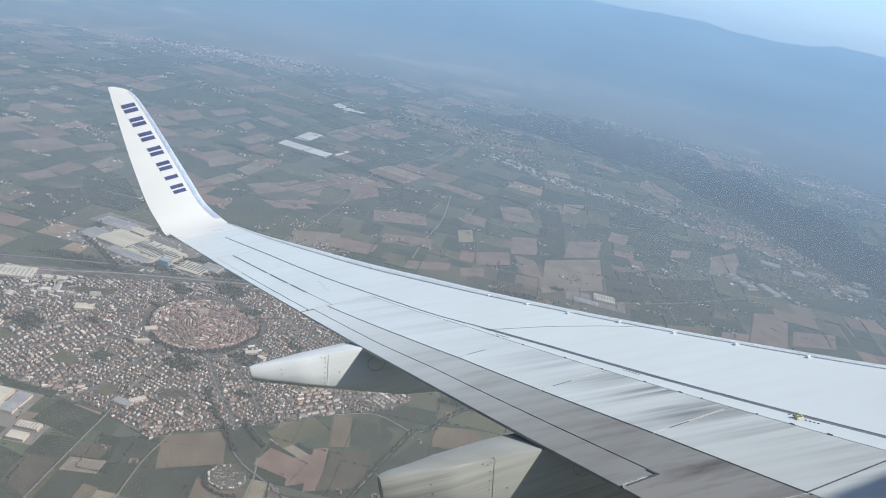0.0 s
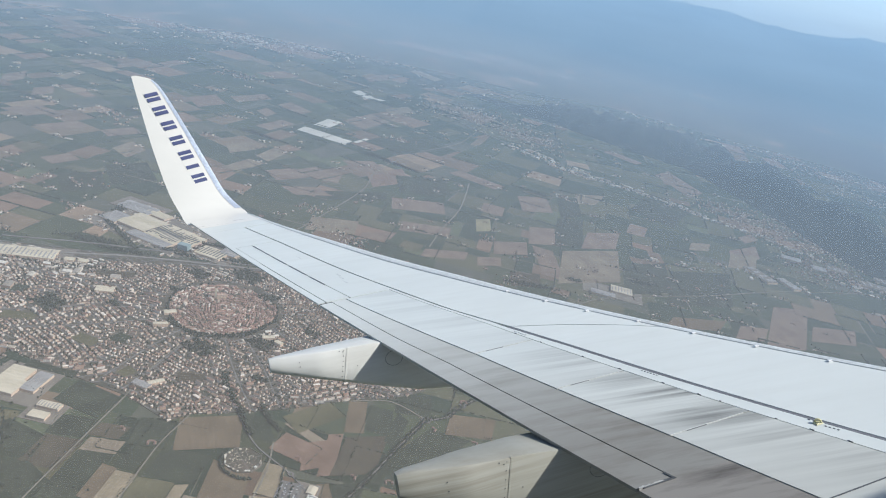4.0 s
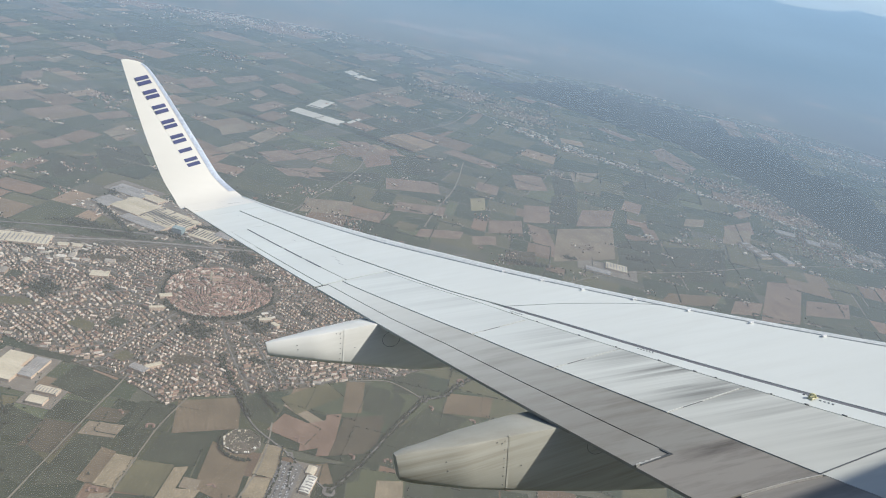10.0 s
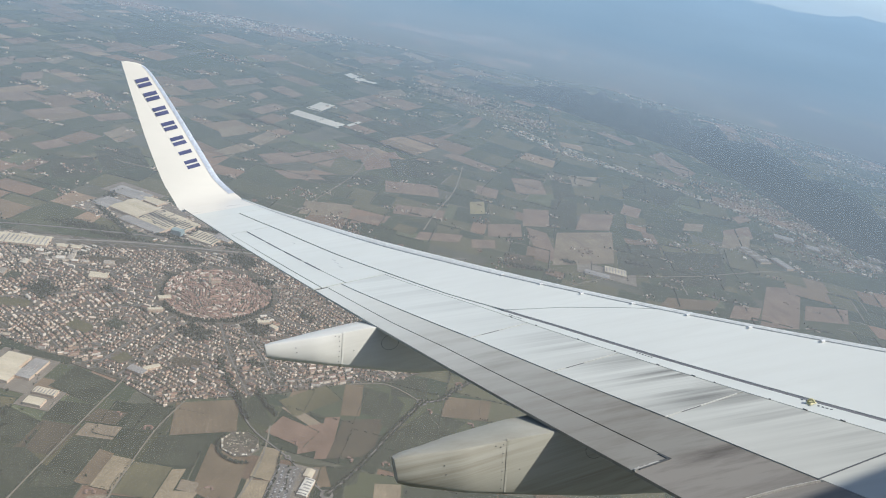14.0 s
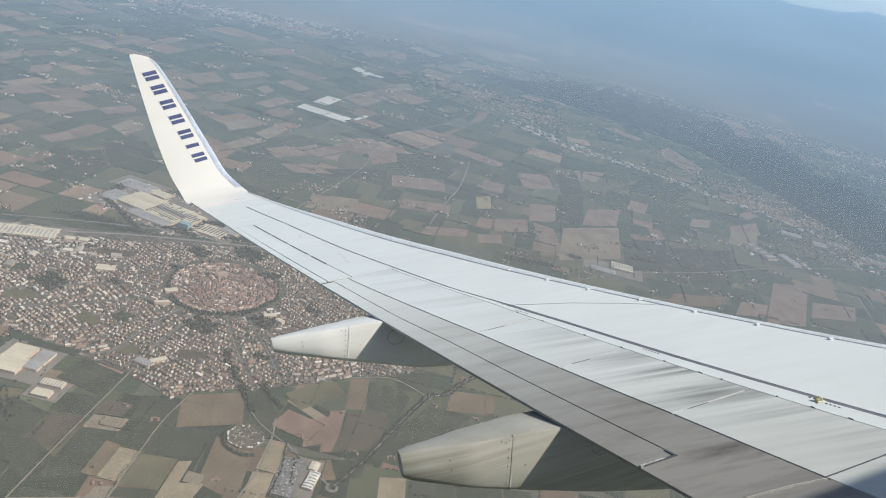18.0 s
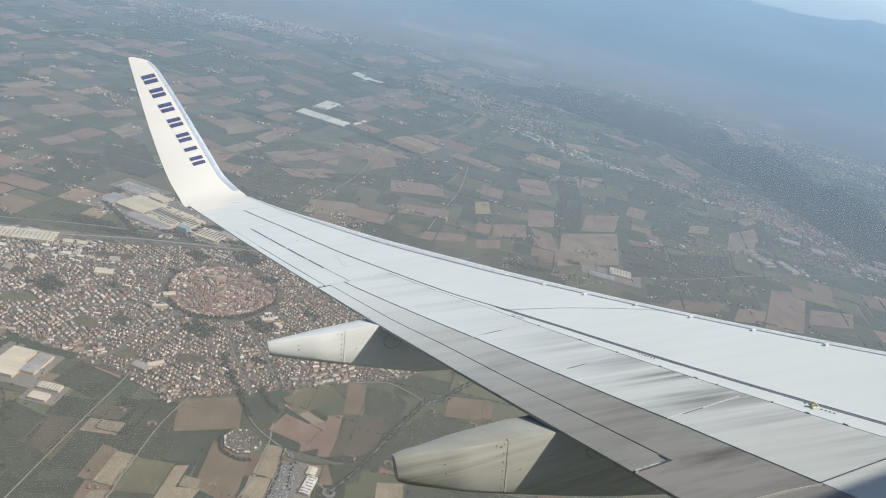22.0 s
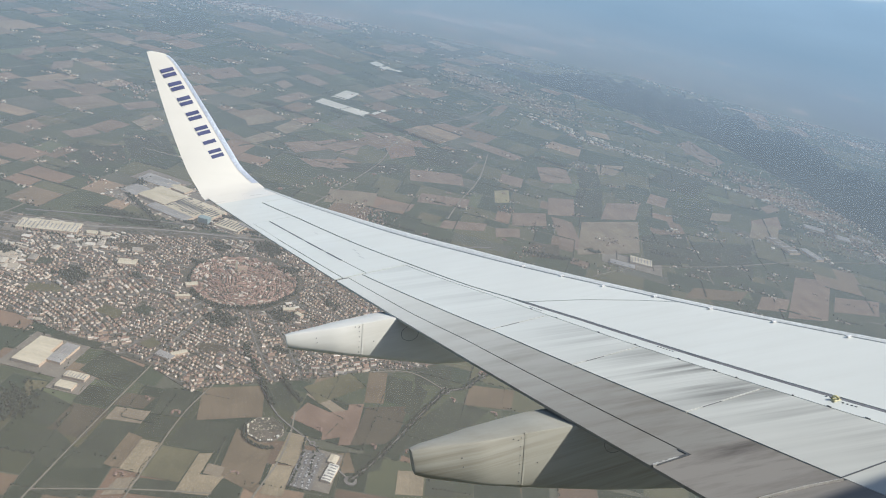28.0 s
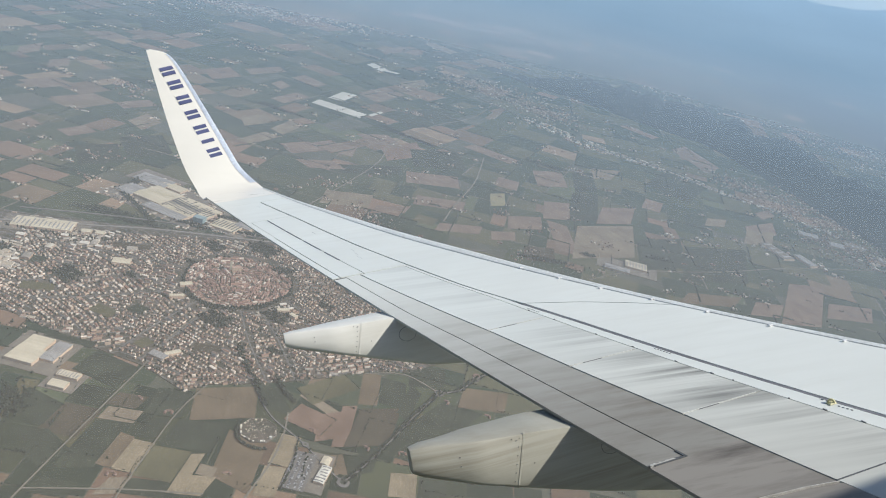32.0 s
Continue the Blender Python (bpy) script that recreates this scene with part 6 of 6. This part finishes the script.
rows = along(road_a, 3.0, 1.3, 0.75, 0.3, False) + along(road_b, 2.4, 1.2, 0.75, 0.3, False)
rows += along(line_canal, 1.3, 1.5, 1.25) + along(line_east[:14], 1.4, 1.5, 1.2)
CANAL = [Vector(p) for p in ((-125, 600, 0), (-119, 584, 0), (-100, 552, 0), (-81, 519, 0))]
CANAL_B = [Vector(p) for p in ((-82, 560, 0), (-70, 541, 0), (-58, 528, 0))]
rows += along(CANAL, 0.9, 1.2, 1.5, 0.7) + along(CANAL, 1.1, 0.3, 1.6, 0.7, False) + along(CANAL_B, 1.1, 0.8, 1.4, 0.6)
rows += along([Vector((-48, 487, 0)), Vector((-46, 455, 0)), Vector((-50, 425, 0))], 1.4, 0.4, 1.1, 0.2, False)
for k in range(130):  # leafy side of the cemetery wall
    a = radians(rnd.uniform(150, 290))
    rows.append((-76 + 20.5 * math.cos(a) + rnd.gauss(0, 0.5), 485 + 20.5 * math.sin(a) + rnd.gauss(0, 0.5), rnd.uniform(0.8, 1.4)))
rows += along([Vector(q) for q in ((-362, 905, 0), (-340, 880, 0), (-323, 864, 0), (-300, 838, 0), (-286, 822, 0))], 1.2, 1.5, 1.5, 0.8)
rows += along([Vector(q) for q in ((-420, 752, 0), (-350, 750, 0), (-300, 762, 0))], 2.0, 1.2, 1.3, 0.8)
plant("roadside_trees", rows, LEAF, "dark trees in lines along roads and canal")

ring = []
for k in range(1100):  # the belt of trees where the town wall stood, thick to the south, broken elsewhere
    a = rnd.uniform(0, 2 * math.pi)
    thick = 0.35 + 0.6 * noise.noise(Vector((3 * math.cos(a), 3 * math.sin(a), 0))) - 0.5 * math.sin(a)
    if rnd.random() > thick + 0.15:
        continue
    r = OLD_R * (1 + 0.035 * math.sin(3 * a + 0.7)) + rnd.uniform(1.2, 2.2 + 8.0 * max(0.05, thick) ** 2)
    ring.append((OLD.x + r * math.cos(a), OLD.y + r * math.sin(a), rnd.uniform(0.7, 1.5)))
plant("tree_belt", ring, LEAF, "dark belt of trees round the old town")
parks = []
for x, y, r in PARKS:
    for _ in range(int(r * r * 1.9)):
        a, b = x + rnd.uniform(-1.4, 1.4) * r, y + rnd.uniform(-1.4, 1.4) * r
        if in_park(a, b, x, y, r):
            parks.append((a, b, rnd.uniform(0.8, 1.7)))
plant("park_trees", parks, LEAF, "dark clumps of park trees among houses")
plant("garden_trees", gardens, LEAF, "small garden trees between the houses")

plant("farmyard_trees", farm_trees, LEAF, "dark trees round the scattered farms")
hedges = []
for dist, x, y, z, turn, w, d in plots[:2400]:
    if rnd.random() < (0.34 if dist < 900 else 0.26):
        s = rnd.choice((-1, 1))
        upright = rnd.random() < 0.5
        n = int((d if upright else w) / (1.7 if dist < 900 else 3.0))
        for i in range(n):
            if rnd.random() < 0.55:
                t = (i + 0.5) / n - 0.5
                u, v = (s * w / 2, t * d) if upright else (t * w, s * d / 2)
                ca, sa = math.cos(turn), math.sin(turn)
                hedges.append((x + u * ca - v * sa + rnd.gauss(0, 0.4), y + u * sa + v * ca + rnd.gauss(0, 0.4), rnd.uniform(0.5, 1.2) * (1 if dist < 900 else 1.35)))
plant("hedgerow_trees", hedges, LEAF, "broken hedgerows between the fields")


def far_hedges():
    """Hedge banks along the edges of the more distant fields: long low mounds, all in one mesh."""
    vs, fs = [], []
    near = [(0, x, y, 0, radians(turn), w, d) for _, x, y, w, d, turn, skew in NEAR_A + NEAR_B + NEAR_C if abs(skew) < 0.12]
    for dist, x, y, z, turn, w, d in near + plots[:2600]:
        for s, upright in ((1, True), (-1, True), (1, False), (-1, False)):
            if rnd.random() > (0.13 if dist else 0.35):
                continue
            ca, sa = math.cos(turn), math.sin(turn)
            span = d if upright else w
            n = max(2, int(span / (9 if dist > 640 else 2.5)))
            thick = rnd.uniform(0.5, 1.1) * (0.55 if dist < 640 else 0.7 + dist / 2200)
            prev = None
            for i in range(n + 1):
                t = (i / n - 0.5) * span
                gap = rnd.random() < (0.12 if dist > 640 else 0.3)
                h, half = thick * rnd.uniform(0.8, 1.8), thick * rnd.uniform(0.5, 1.1)
                k = len(vs)
                for across, up in ((-half, 0.0), (0.0, h), (half, 0.0)):
                    u, v = (s * w / 2 + across, t) if upright else (t, s * d / 2 + across)
                    vs.append((x + u * ca - v * sa, y + u * sa + v * ca, 0.3 + up))
                if prev is not None and not gap:
                    fs += [(prev, k, k + 1, prev + 1), (prev + 1, k + 1, k + 2, prev + 2)]
                prev = k
    ob = new("far_hedges", raw_mesh("far_hedges", vs, fs, [LEAF]))
    tagged(ob, "dark hedge lines between distant fields", "hedges", kind="stuff")


far_hedges()
wood = []
for x, y, rx, ry, n in ((-270, 470, 16, 22, 330), (-300, 420, 18, 20, 260), (110, 640, 20, 6, 120), (-20, 880, 40, 8, 200), (200, 930, 40, 6, 160), (-345, 830, 30, 8, 200), (-300, 815, 40, 4, 140), (270, 975, 12, 6, 60), (380, 1010, 20, 6, 80), (-252, 838, 14, 3, 90), (-236, 832, 10, 3, 60), (-180, 838, 20, 3, 90), (-350, 935, 6, 16, 80), (-205, 874, 24, 4, 90), (-150, 850, 12, 8, 90)):
    for _ in range(n):
        wood.append((x + rnd.gauss(0, 0.5) * rx, y + rnd.gauss(0, 0.5) * ry, rnd.uniform(0.9, 1.8)))
plant("copse", wood, LEAF, "dark copses beside the fields")


# ---- the long wooded hill and the mountains behind the plain ----
def ridge(name, line_pts, width, tall, material, label, seed, rough=0.25, nu=110, nv=26):
    """A hill raised along a line: height tapers to its ends, flanks fold into gullies."""
    pts = [Vector((x, y, 0)) for x, y in line_pts]
    vs, fs = [], []
    n = len(pts) - 1
    for i in range(nu + 1):
        t = i / nu * n
        k = min(int(t), n - 1)
        p = pts[k].lerp(pts[k + 1], t - k)
        way = (pts[k + 1] - pts[k]).normalized()
        side = Vector((-way.y, way.x, 0))
        e = min(1.0, 4.2 * min(i / nu, 1 - i / nu))
        e = e * e * (3 - 2 * e)
        for j in range(nv + 1):
            s = 2 * j / nv - 1
            q = p + side * (s * width / 2 * (0.35 + 0.65 * e))
            f = (1 - abs(s)) ** 1.15
            nz = noise.fractal(Vector((q.x, q.y, seed * 40.0)) / (width * 0.45), 0.9, 2.1, 5)
            crest = 1 + (0.16 if tall < 100 else 0.07) * noise.noise(Vector((i * 0.11, seed * 3.1, 0)))
            h = tall * e * crest * f * (1 + rough * 2 * nz)
            vs.append((q.x, q.y, max(h, 0) + 0.2 - 1.2 * (abs(s) > 0.99)))
    for i in range(nu):
        for j in range(nv):
            k = i * (nv + 1) + j
            fs.append((k, k + nv + 1, k + nv + 2, k + 1))
    ob = smooth(new(name, raw_mesh(name, vs, fs, [material])))
    return tagged(ob, label, "hill" if tall < 150 else "mountain", kind="structure")


ridge("wooded_hill", [(170, 2290), (330, 2160), (450, 2150), (560, 2050), (680, 1960), (775, 1900), (830, 1770), (870, 1620), (905, 1480), (930, 1330), (950, 1170), (975, 1000)], 190, 62, WOOD, "long dark wooded hill rising from the plain", 1)
ridge("low_hills", [(1180, 3100), (1400, 2850), (1500, 2550), (1560, 2200), (1640, 1900)], 330, 44, WOOD, "low dark wooded hills in the haze", 5, 0.22)
ridge("foothills", [(620, 4050), (1000, 3950), (1350, 3750), (1700, 3450), (2050, 3050)], 620, 125, WOOD, "hazy blue foothills", 2, 0.2)
ridge("mountains", [(-900, 4750), (-300, 4750), (350, 4700), (850, 4500), (1200, 4230), (1502, 4029), (1809, 3901), (2006, 3803), (2163, 3716), (2343, 3606), (2700, 3300), (3000, 2900), (3200, 2400)], 1100, 352, ROCK, "hazy blue mountains above the plain", 3, 0.06)
